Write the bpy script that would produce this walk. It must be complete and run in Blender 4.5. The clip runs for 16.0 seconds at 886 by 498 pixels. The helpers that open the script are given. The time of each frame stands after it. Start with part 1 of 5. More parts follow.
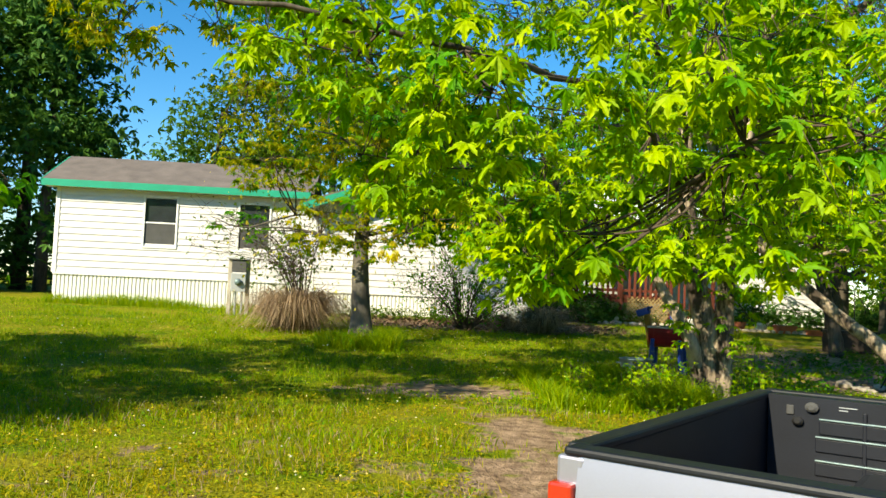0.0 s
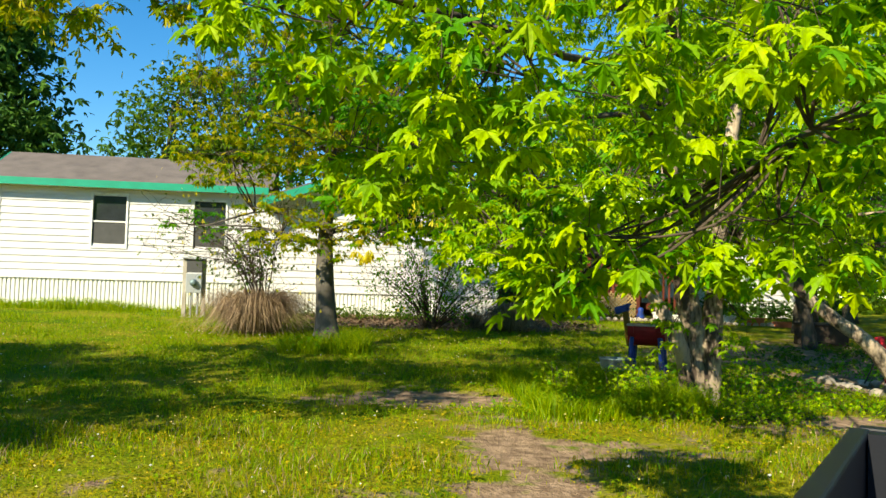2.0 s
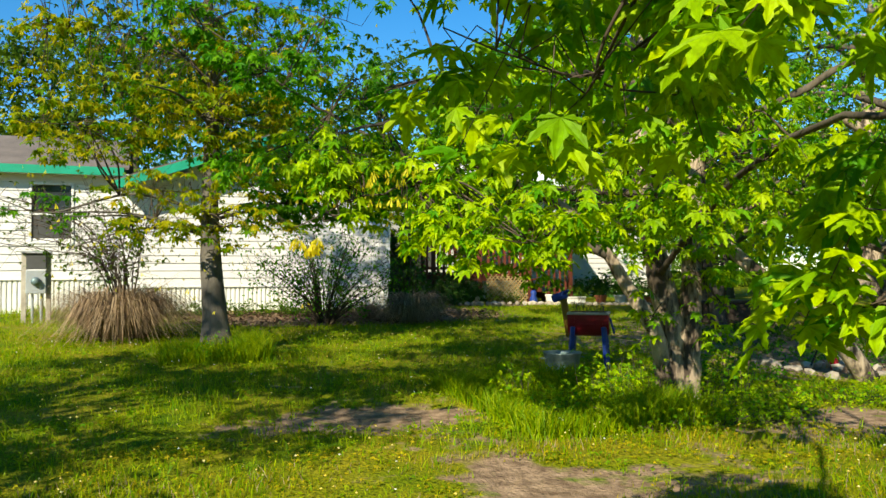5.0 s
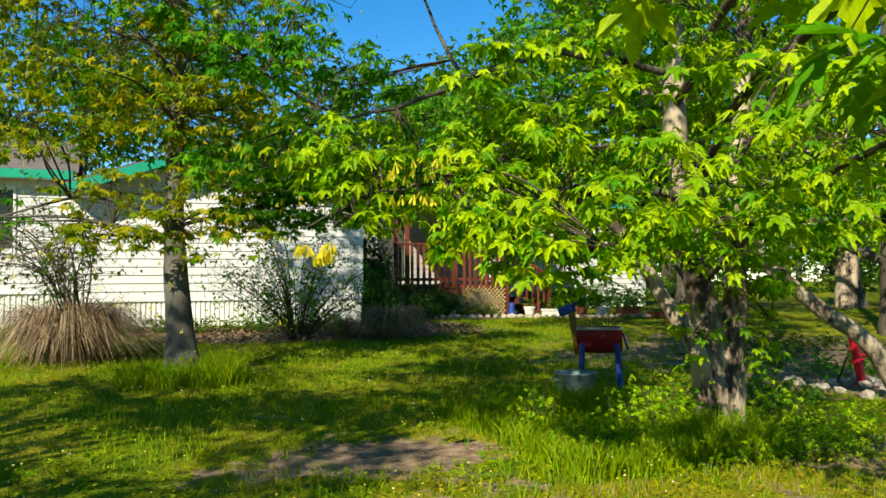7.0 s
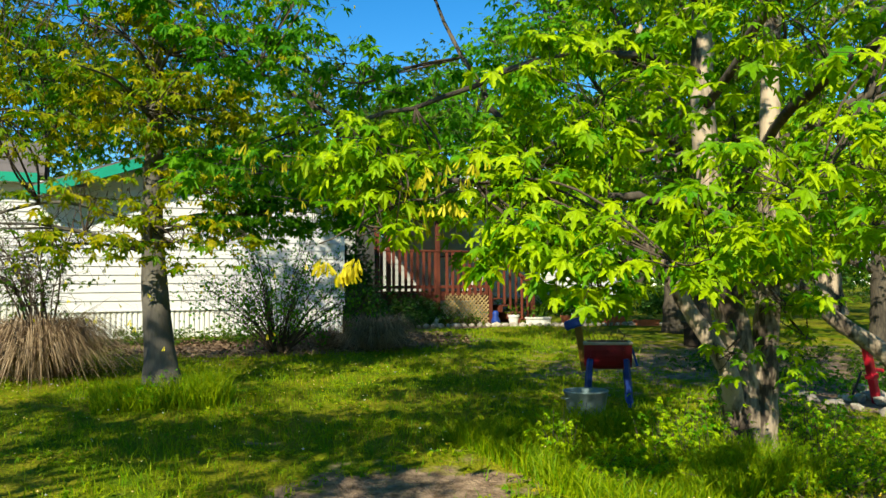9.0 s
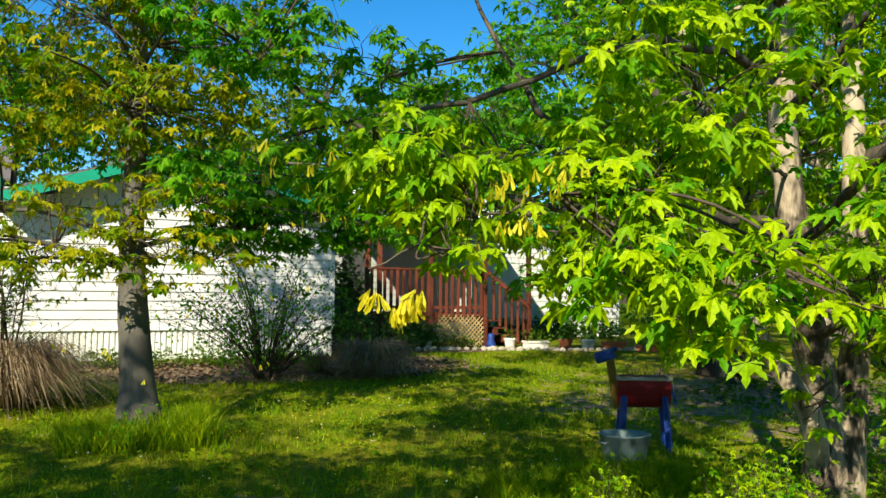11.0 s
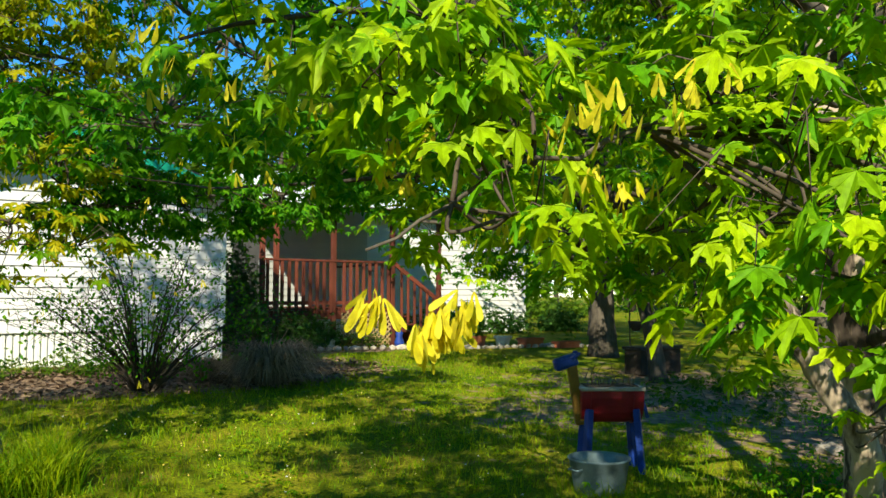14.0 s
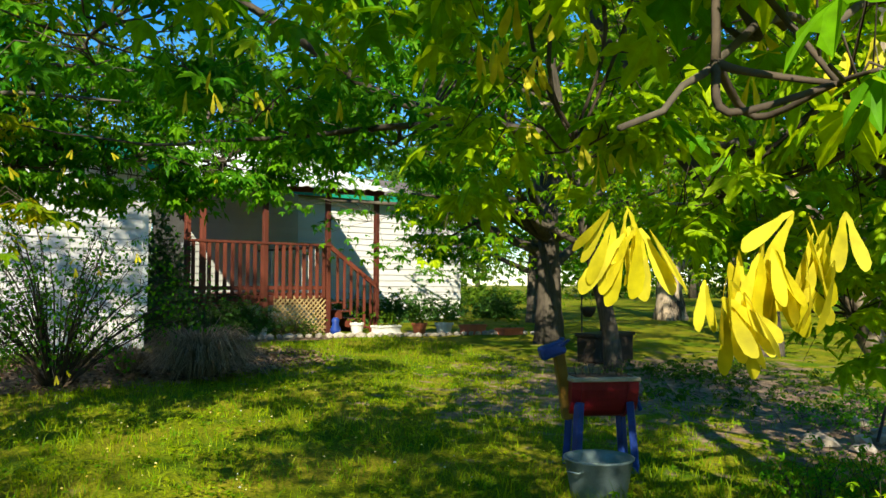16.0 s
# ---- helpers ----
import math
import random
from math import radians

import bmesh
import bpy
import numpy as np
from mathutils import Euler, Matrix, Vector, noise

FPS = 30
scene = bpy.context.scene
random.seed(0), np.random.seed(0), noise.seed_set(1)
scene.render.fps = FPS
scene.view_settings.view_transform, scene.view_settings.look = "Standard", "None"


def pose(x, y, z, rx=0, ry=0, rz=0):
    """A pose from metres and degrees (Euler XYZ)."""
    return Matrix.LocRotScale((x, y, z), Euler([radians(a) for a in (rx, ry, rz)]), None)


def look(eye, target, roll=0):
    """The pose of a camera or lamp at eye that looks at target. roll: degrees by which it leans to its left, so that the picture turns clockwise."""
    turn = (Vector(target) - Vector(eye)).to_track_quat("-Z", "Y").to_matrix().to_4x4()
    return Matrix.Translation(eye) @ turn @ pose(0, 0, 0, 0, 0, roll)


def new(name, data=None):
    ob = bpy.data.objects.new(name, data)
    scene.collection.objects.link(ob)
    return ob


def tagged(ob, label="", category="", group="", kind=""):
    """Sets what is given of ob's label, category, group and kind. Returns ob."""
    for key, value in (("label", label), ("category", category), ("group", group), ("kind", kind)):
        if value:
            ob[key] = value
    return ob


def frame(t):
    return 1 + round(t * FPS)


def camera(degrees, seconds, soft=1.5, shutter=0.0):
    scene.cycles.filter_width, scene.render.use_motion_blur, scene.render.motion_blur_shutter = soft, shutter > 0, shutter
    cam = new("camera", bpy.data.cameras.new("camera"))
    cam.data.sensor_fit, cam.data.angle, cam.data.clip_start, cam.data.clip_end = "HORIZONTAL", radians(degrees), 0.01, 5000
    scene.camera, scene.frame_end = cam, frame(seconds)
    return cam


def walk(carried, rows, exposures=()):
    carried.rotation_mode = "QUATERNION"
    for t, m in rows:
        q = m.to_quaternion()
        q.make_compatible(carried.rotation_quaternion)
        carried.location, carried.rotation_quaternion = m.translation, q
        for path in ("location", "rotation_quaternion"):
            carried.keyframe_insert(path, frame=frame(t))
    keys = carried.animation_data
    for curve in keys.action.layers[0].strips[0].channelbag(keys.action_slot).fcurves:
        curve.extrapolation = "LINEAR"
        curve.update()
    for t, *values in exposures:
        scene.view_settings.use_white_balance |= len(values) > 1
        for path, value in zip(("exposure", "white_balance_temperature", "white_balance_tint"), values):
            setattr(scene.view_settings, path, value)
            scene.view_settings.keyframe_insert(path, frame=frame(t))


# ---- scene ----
cam = camera(58.0, 16.0)
PATH = [
    (0, (2.173, 2.63, 1.188), (2.356, 4.619, 1.296), 2.5),
    (0.5, (2.161, 2.717, 1.189), (2.343, 4.705, 1.308), 2.2),
    (1, (2.154, 2.798, 1.194), (2.335, 4.785, 1.321), 1.9),
    (1.5, (2.124, 2.952, 1.207), (2.343, 4.936, 1.33), 1.9),
    (2, (2.011, 3.305, 1.283), (2.303, 5.281, 1.378), 1.6),
    (2.5, (1.874, 3.63, 1.327), (2.237, 5.596, 1.405), 1.3),
    (3, (1.836, 4.074, 1.326), (2.249, 6.029, 1.398), 0.9),
    (3.5, (1.767, 4.468, 1.352), (2.238, 6.41, 1.416), 0.6),
    (4, (1.592, 4.619, 1.39), (2.137, 6.542, 1.447), 0.2),
    (6.5, (1.106, 6.386, 1.338), (1.873, 8.232, 1.414), -0.4),
    (7, (1.133, 6.541, 1.373), (1.913, 8.381, 1.459), -0.5),
    (7.5, (1.12, 6.642, 1.402), (1.918, 8.474, 1.493), -0.5),
    (8, (1.025, 6.802, 1.43), (1.852, 8.621, 1.524), -0.5),
    (8.5, (0.981, 7.027, 1.475), (1.831, 8.835, 1.562), -0.5),
    (9, (0.983, 7.272, 1.485), (1.841, 9.076, 1.579), -0.5),
    (11.5, (1.008, 8.758, 1.622), (1.956, 10.513, 1.766), 0.6),
    (12, (1.06, 9.008, 1.638), (2.055, 10.737, 1.783), 0.8),
    (12.5, (1.044, 9.244, 1.636), (2.104, 10.934, 1.773), 0.8),
    (13, (1.12, 9.58, 1.654), (2.238, 11.233, 1.781), 0.1),
    (13.5, (1.234, 9.882, 1.649), (2.381, 11.516, 1.771), 0.1),
    (14, (1.404, 10.146, 1.634), (2.564, 11.771, 1.751), 0.0),
    (14.5, (1.428, 10.441, 1.615), (2.622, 12.042, 1.721), -0.4),
    (15, (1.418, 10.705, 1.594), (2.663, 12.267, 1.701), -0.1),
    (15.5, (1.542, 10.95, 1.576), (2.82, 12.486, 1.676), -0.2),
    (16, (1.577, 11.18, 1.563), (2.898, 12.679, 1.651), 0.1),
]
walk(cam, [(t, look(eye, target, roll)) for t, eye, target, roll in PATH], [(0, 1.08, 7200, 4), (3.5, 1.0, 7100, 4), (7, 0.86, 6700, 3), (12, 0.97, 6600, 2), (14.5, 1.0, 6500, 3), (16, 1.02, 6700, 4)])

# ---- sky, sun, exposure ----
SUN_AZ, SUN_EL = radians(226), radians(34)
world = bpy.data.worlds.new("sky")
scene.world = world
world.use_nodes = True
wn = world.node_tree.nodes
sky = wn.new("ShaderNodeTexSky")
sky.sky_type, sky.sun_disc = "NISHITA", False
sky.sun_elevation, sky.sun_rotation = SUN_EL, SUN_AZ
sky.air_density, sky.dust_density, sky.ozone_density = 1.0, 0.0, 5.0
wn["Background"].inputs["Strength"].default_value = 0.1
deep = wn.new("ShaderNodeHueSaturation")
deep.inputs["Saturation"].default_value = 1.3
world.node_tree.links.new(sky.outputs["Color"], deep.inputs["Color"])
world.node_tree.links.new(deep.outputs["Color"], wn["Background"].inputs["Color"])
sun = new("sun", bpy.data.lights.new("sun", "SUN"))
sun.data.energy, sun.data.angle, sun.data.color = 5.0, radians(0.6), (1.0, 0.92, 0.74)
SUN_DIR = Vector((math.sin(SUN_AZ) * math.cos(SUN_EL), math.cos(SUN_AZ) * math.cos(SUN_EL), math.sin(SUN_EL)))
sun.matrix_world = look(SUN_DIR * 60, (0, 0, 0))


# ---- materials ----
def material(name, colour, rough=0.7, second=None, scale=6.0, fine=60.0, bump=0.15, metal=0.0, spread=0.5, stretch=(1, 1, 1), each=0.0, island=0.0, spec=0.3):
    """Two colours mixed by a coarse and a fine noise, with fine relief; each and island vary the value piece by piece."""
    m = bpy.data.materials.new(name)
    m.use_nodes = True
    n, l = m.node_tree.nodes, m.node_tree.links
    p = n["Principled BSDF"]
    p.inputs["Roughness"].default_value, p.inputs["Metallic"].default_value = rough, metal
    p.inputs["Specular IOR Level"].default_value = spec
    second = second or tuple(c * 0.72 for c in colour)
    tc, mp = n.new("ShaderNodeTexCoord"), n.new("ShaderNodeMapping")
    mp.inputs["Scale"].default_value = stretch
    l.new(tc.outputs["Object"], mp.inputs["Vector"])
    a, b = n.new("ShaderNodeTexNoise"), n.new("ShaderNodeTexNoise")
    a.inputs["Scale"].default_value, b.inputs["Scale"].default_value = scale, fine
    a.inputs["Detail"].default_value = 4
    for t in (a, b):
        l.new(mp.outputs["Vector"], t.inputs["Vector"])
    add = n.new("ShaderNodeMath")
    add.operation = "MULTIPLY_ADD"
    add.inputs[1].default_value = 0.4
    l.new(b.outputs["Fac"], add.inputs[0])
    l.new(a.outputs["Fac"], add.inputs[2])
    ramp = n.new("ShaderNodeValToRGB")
    ramp.color_ramp.elements[0].position, ramp.color_ramp.elements[1].position = 0.7 - spread / 2, 0.7 + spread / 2
    ramp.color_ramp.elements[0].color, ramp.color_ramp.elements[1].color = (*second, 1), (*colour, 1)
    l.new(add.outputs[0], ramp.inputs["Fac"])
    out = ramp.outputs["Color"]
    if each or island:
        info = n.new("ShaderNodeObjectInfo" if each else "ShaderNodeNewGeometry")
        hsv, rng = n.new("ShaderNodeHueSaturation"), n.new("ShaderNodeMapRange")
        k = each or island
        rng.inputs["To Min"].default_value, rng.inputs["To Max"].default_value = 1 - k, 1 + k
        l.new(info.outputs["Random" if each else "Random Per Island"], rng.inputs["Value"])
        l.new(rng.outputs["Result"], hsv.inputs["Value"])
        l.new(out, hsv.inputs["Color"])
        out = hsv.outputs["Color"]
    l.new(out, p.inputs["Base Color"])
    if bump:
        bm_ = n.new("ShaderNodeBump")
        bm_.inputs["Strength"].default_value, bm_.inputs["Distance"].default_value = bump, 0.02
        l.new(add.outputs[0], bm_.inputs["Height"])
        l.new(bm_.outputs["Normal"], p.inputs["Normal"])
    return m


def leaf_material(name, low, high, glow, share=0.45):
    """Leaves: colour varied leaf by leaf, light passing through."""
    m = bpy.data.materials.new(name)
    m.use_nodes = True
    n, l = m.node_tree.nodes, m.node_tree.links
    p, out = n["Principled BSDF"], n["Material Output"]
    p.inputs["Roughness"].default_value = 0.55
    p.inputs["Specular IOR Level"].default_value = 0.15
    geo, ramp = n.new("ShaderNodeNewGeometry"), n.new("ShaderNodeValToRGB")
    info, add = n.new("ShaderNodeObjectInfo"), n.new("ShaderNodeMath")
    add.operation = "ADD"
    fr = n.new("ShaderNodeMath")
    fr.operation = "FRACT"
    l.new(geo.outputs["Random Per Island"], add.inputs[0])
    l.new(info.outputs["Random"], add.inputs[1])
    l.new(add.outputs[0], fr.inputs[0])
    ramp.color_ramp.elements[0].color, ramp.color_ramp.elements[1].color = (*low, 1), (*high, 1)
    l.new(fr.outputs[0], ramp.inputs["Fac"])
    mottle, tone, shade = n.new("ShaderNodeTexNoise"), n.new("ShaderNodeMapRange"), n.new("ShaderNodeHueSaturation")
    mottle.inputs["Scale"].default_value, mottle.inputs["Detail"].default_value = 38, 3
    tone.inputs["From Min"].default_value, tone.inputs["From Max"].default_value = 0.3, 0.7
    tone.inputs["To Min"].default_value, tone.inputs["To Max"].default_value = 0.72, 1.2
    l.new(geo.outputs["Position"], mottle.inputs["Vector"])
    l.new(mottle.outputs["Fac"], tone.inputs["Value"])
    l.new(tone.outputs["Result"], shade.inputs["Value"])
    l.new(ramp.outputs["Color"], shade.inputs["Color"])
    tr, mix, mul = n.new("ShaderNodeBsdfTranslucent"), n.new("ShaderNodeMixShader"), n.new("ShaderNodeMixRGB")
    mul.blend_type = "MULTIPLY"
    mul.inputs["Fac"].default_value = 1
    mul.inputs["Color2"].default_value = (*glow, 1)
    l.new(shade.outputs["Color"], mul.inputs["Color1"])
    l.new(shade.outputs["Color"], p.inputs["Base Color"])
    l.new(mul.outputs["Color"], tr.inputs["Color"])
    mix.inputs["Fac"].default_value = share
    l.new(p.outputs[0], mix.inputs[1])
    l.new(tr.outputs[0], mix.inputs[2])
    l.new(mix.outputs[0], out.inputs["Surface"])
    return m


M = dict(
    siding=material("white_vinyl_siding", (0.63, 0.61, 0.61), 0.45, (0.55, 0.53, 0.53), 2.0, 40, 0.05, spread=0.9, stretch=(1, 1, 3), each=0.03),
    skirting=material("white_skirting", (0.74, 0.73, 0.70), 0.5, (0.55, 0.53, 0.48), 1.5, 30, 0.08, spread=0.8, stretch=(3, 3, 1), each=0.05),
    trim=material("white_trim", (0.80, 0.79, 0.78), 0.5, bump=0.03),
    teal=material("teal_fascia_paint", (0.012, 0.30, 0.19), 0.45, (0.015, 0.24, 0.15), 3, 50, 0.05),
    shingle=material("grey_shingles", (0.16, 0.135, 0.125), 0.9, (0.10, 0.085, 0.08), 2.5, 90, 0.5),
    glass=material("dark_window_glass", (0.03, 0.035, 0.04), 0.06, bump=0, spec=0.8),
    screen=material("window_screen", (0.07, 0.07, 0.07), 0.7, (0.05, 0.05, 0.05), 5, 300, 0.1),
    deckwood=material("red_brown_deck_stain", (0.16, 0.040, 0.022), 0.6, (0.075, 0.019, 0.012), 4, 60, 0.2, stretch=(1, 1, 0.3), each=0.25),
    lattice=material("tan_lattice_wood", (0.42, 0.30, 0.14), 0.7, (0.3, 0.2, 0.09), 5, 60, 0.15, each=0.15),
    awning=material("white_metal_roofing", (0.78, 0.77, 0.74), 0.4, (0.62, 0.6, 0.55), 2, 40, 0.05, metal=0.1),
    # Grey stands for the porch's shade on white siding.
    shadegreysiding=material("porch_siding_shade_grey", (0.40, 0.40, 0.38), 0.5, (0.34, 0.34, 0.32), 2, 40, 0.05, each=0.03),
    bark=material("grey_maple_bark", (0.11, 0.088, 0.064), 0.9, (0.035, 0.028, 0.021), 3.5, 28, 0.9, stretch=(1, 1, 0.28), spread=0.35),
    palebark=material("pale_peeling_bark", (0.40, 0.31, 0.22), 0.85, (0.05, 0.036, 0.026), 4.2, 30, 1.0, stretch=(1, 1, 0.3), spread=0.2),
    smoothbark=material("smooth_dark_bark", (0.13, 0.115, 0.095), 0.85, (0.06, 0.052, 0.045), 5, 40, 0.5, stretch=(1, 1, 0.25)),
    twig=material("grey_brown_twigs", (0.09, 0.065, 0.045), 0.85, (0.04, 0.03, 0.022), 12, 60, 0.3),
    leaf=leaf_material("maple_leaf", (0.07, 0.25, 0.003), (0.42, 0.54, 0.004), (1.3, 1.35, 0.6), 0.43),
    # Deeper tone of some trees, and canopy shade put into leaf colour.
    leafdeepshade=leaf_material("maple_leaf_deep_and_shade", (0.03, 0.17, 0.004), (0.15, 0.34, 0.005), (1.3, 1.5, 0.8), 0.45),
    leafgold=leaf_material("young_gold_leaf", (0.10, 0.25, 0.003), (0.42, 0.36, 0.005), (1.4, 1.4, 0.7), 0.5),
    samara=leaf_material("yellow_samaras", (0.52, 0.46, 0.008), (0.80, 0.70, 0.05), (1.2, 1.1, 0.9), 0.5),
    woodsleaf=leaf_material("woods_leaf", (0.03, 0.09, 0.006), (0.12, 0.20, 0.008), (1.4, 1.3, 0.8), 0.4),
    woodsdark=leaf_material("evergreen_leaf", (0.03, 0.10, 0.020), (0.09, 0.20, 0.025), (1.3, 1.2, 0.9), 0.3),
    grass=leaf_material("grass_blade", (0.09, 0.23, 0.002), (0.33, 0.40, 0.004), (1.4, 1.2, 0.7), 0.45),
    strawgrass=leaf_material("sunburnt_grass_blade", (0.15, 0.20, 0.002), (0.46, 0.36, 0.010), (1.3, 1.2, 0.7), 0.4),
    drygrass=leaf_material("dry_grass", (0.17, 0.11, 0.065), (0.46, 0.34, 0.22), (1.0, 0.95, 0.9), 0.3),
    dandelion=leaf_material("dandelion_head", (0.75, 0.55, 0.02), (0.85, 0.75, 0.35), (1, 1, 1), 0.3),
    puff=leaf_material("dandelion_clock", (0.6, 0.6, 0.55), (0.8, 0.8, 0.75), (1, 1, 1), 0.4),
    silver=material("silver_truck_paint", (0.36, 0.36, 0.46), 0.33, (0.33, 0.33, 0.42), 2, 200, 0.0, metal=0.6, spec=0.5),
    liner=material("black_bed_liner", (0.011, 0.013, 0.020), 0.45, (0.007, 0.008, 0.012), 5, 150, 0.04),
    rubber=material("black_rubber", (0.02, 0.02, 0.02), 0.8, bump=0.1),
    redlens=material("red_tail_lens", (0.42, 0.03, 0.012), 0.2, bump=0, spec=0.7),
    redpaint=material("faded_red_paint", (0.28, 0.012, 0.022), 0.45, (0.15, 0.007, 0.012), 4, 50, 0.12),
    redmetal=material("bright_red_metal", (0.52, 0.012, 0.03), 0.4, (0.33, 0.01, 0.02), 6, 60, 0.1),
    bluepaint=material("blue_paint", (0.012, 0.05, 0.30), 0.5, (0.01, 0.03, 0.16), 5, 50, 0.12),
    yellowwood=material("ochre_painted_wood", (0.24, 0.12, 0.01), 0.6, (0.13, 0.07, 0.01), 6, 50, 0.15),
    weathered=material("weathered_board", (0.42, 0.38, 0.32), 0.8, (0.25, 0.22, 0.18), 5, 60, 0.3),
    zinc=material("galvanised_zinc", (0.20, 0.27, 0.28), 0.5, (0.12, 0.17, 0.18), 8, 60, 0.1, metal=0.5),
    greymetal=material("grey_utility_metal", (0.40, 0.42, 0.44), 0.45, (0.30, 0.32, 0.34), 3, 50, 0.05, metal=0.3),
    terracotta=material("terracotta", (0.50, 0.15, 0.07), 0.8, (0.36, 0.10, 0.05), 6, 60, 0.2),
    whitepot=material("whitewashed_pot", (0.72, 0.70, 0.66), 0.7, (0.5, 0.48, 0.44), 7, 50, 0.15),
    soil=material("potting_soil", (0.05, 0.035, 0.025), 0.95, bump=0.5),
    stone=material("pale_field_stone", (0.46, 0.40, 0.33), 0.9, (0.25, 0.21, 0.17), 5, 40, 0.5, each=0.25),
    mulch=material("leaf_litter", (0.26, 0.17, 0.10), 0.95, (0.11, 0.07, 0.045), 7, 50, 0.6, island=0.3),
    black=material("black_metal", (0.015, 0.015, 0.016), 0.5, bump=0),
    cardboard=material("tan_cardboard", (0.62, 0.48, 0.33), 0.85, (0.5, 0.38, 0.25), 5, 50, 0.1),
    white=material("white_lettering", (0.75, 0.75, 0.75), 0.6, bump=0),
)


def ground_material():
    m = bpy.data.materials.new("lawn_and_dirt")
    m.use_nodes = True
    n, l = m.node_tree.nodes, m.node_tree.links
    p = n["Principled BSDF"]
    p.inputs["Roughness"].default_value = 0.95
    p.inputs["Specular IOR Level"].default_value = 0.1
    tc = n.new("ShaderNodeTexCoord")

    def noise_tex(scale, detail=5):
        t = n.new("ShaderNodeTexNoise")
        t.inputs["Scale"].default_value, t.inputs["Detail"].default_value = scale, detail
        l.new(tc.outputs["Object"], t.inputs["Vector"])
        return t.outputs["Fac"]

    def ramp(src, stops):
        r = n.new("ShaderNodeValToRGB")
        while len(r.color_ramp.elements) < len(stops):
            r.color_ramp.elements.new(0.5)
        for e, (pos, col) in zip(r.color_ramp.elements, stops):
            e.position, e.color = pos, (*col, 1)
        l.new(src, r.inputs["Fac"])
        return r.outputs["Color"]

    green = ramp(noise_tex(1.1), [(0.3, (0.08, 0.16, 0.002)), (0.47, (0.17, 0.20, 0.004)), (0.62, (0.25, 0.23, 0.015))])
    fine = ramp(noise_tex(35, 3), [(0.3, (0.45, 0.5, 0.4)), (0.7, (1.2, 1.15, 1.0))])
    mul = n.new("ShaderNodeMixRGB")
    mul.blend_type = "MULTIPLY"
    mul.inputs["Fac"].default_value = 1
    l.new(green, mul.inputs["Color1"])
    l.new(fine, mul.inputs["Color2"])
    dirt = ramp(noise_tex(9, 6), [(0.3, (0.13, 0.083, 0.055)), (0.7, (0.36, 0.25, 0.17))])
    at = n.new("ShaderNodeAttribute")
    at.attribute_name = "bare"
    mix = n.new("ShaderNodeMixRGB")
    noise_add = n.new("ShaderNodeMath")
    noise_add.operation = "MULTIPLY_ADD"
    noise_add.inputs[1].default_value = 2.0
    noise_add.inputs[2].default_value = -1.0
    l.new(noise_tex(3.1, 8), noise_add.inputs[0])
    s = n.new("ShaderNodeMath")
    s.operation, s.use_clamp = "ADD", True
    l.new(at.outputs["Fac"], s.inputs[0])
    l.new(noise_add.outputs[0], s.inputs[1])
    fac = ramp(s.outputs[0], [(0.35, (0, 0, 0)), (0.6, (1, 1, 1))])
    l.new(fac, mix.inputs["Fac"])
    l.new(mul.outputs[0], mix.inputs["Color1"])
    l.new(dirt, mix.inputs["Color2"])
    l.new(mix.outputs[0], p.inputs["Base Color"])
    b = n.new("ShaderNodeBump")
    b.inputs["Strength"].default_value, b.inputs["Distance"].default_value = 0.7, 0.05
    l.new(noise_tex(28, 4), b.inputs["Height"])
    l.new(b.outputs["Normal"], p.inputs["Normal"])
    return m


# ---- mesh helpers ----
def part(name, bm, mat, parent=None, label="", smooth=False):
    me = bpy.data.meshes.new(name)
    bm.to_mesh(me)
    bm.free()
    if smooth:
        me.shade_smooth()
    ob = new(name, me)
    me.materials.append(mat)
    if parent:
        ob.parent = parent
    if label:
        ob["label"] = label
    return ob


def raw(name, verts, faces, mat, parent=None, label="", smooth=False):
    me = bpy.data.meshes.new(name)
    me.from_pydata(np.asarray(verts).tolist() if len(verts) else [], [], faces if isinstance(faces, list) else faces.tolist())
    if smooth:
        me.shade_smooth()
    me.materials.append(mat)
    ob = new(name, me)
    if parent:
        ob.parent = parent
    if label:
        ob["label"] = label
    return ob


def thing(name, label, category, at=(0, 0, 0), rz=0, group="", kind=""):
    ob = tagged(new(name), label, category, group, kind)
    ob.matrix_basis = pose(*at, 0, 0, rz)
    return ob


def box(bm, x0, y0, z0, x1, y1, z1, m=None, bevel=0.0):
    r = bmesh.ops.create_cube(bm, size=1)
    mat = Matrix.LocRotScale(((x0 + x1) / 2, (y0 + y1) / 2, (z0 + z1) / 2), None, (abs(x1 - x0), abs(y1 - y0), abs(z1 - z0)))
    bmesh.ops.transform(bm, matrix=(m @ mat) if m else mat, verts=r["verts"])
    if bevel:
        edges = list({e for v in r["verts"] for e in v.link_edges})
        bmesh.ops.bevel(bm, geom=edges, offset=bevel, segments=2, affect="EDGES", profile=0.5)
    return bm


def boxed(*a, **k):
    return box(bmesh.new(), *a, **k)


def beam(bm, a, b, w, d, bevel=0.0):
    """A squared timber from a to b."""
    a, b = Vector(a), Vector(b)
    q = (b - a).to_track_quat("Z", "Y").to_matrix().to_4x4()
    return box(bm, -w / 2, -d / 2, 0, w / 2, d / 2, (b - a).length, Matrix.Translation(a) @ q, bevel)


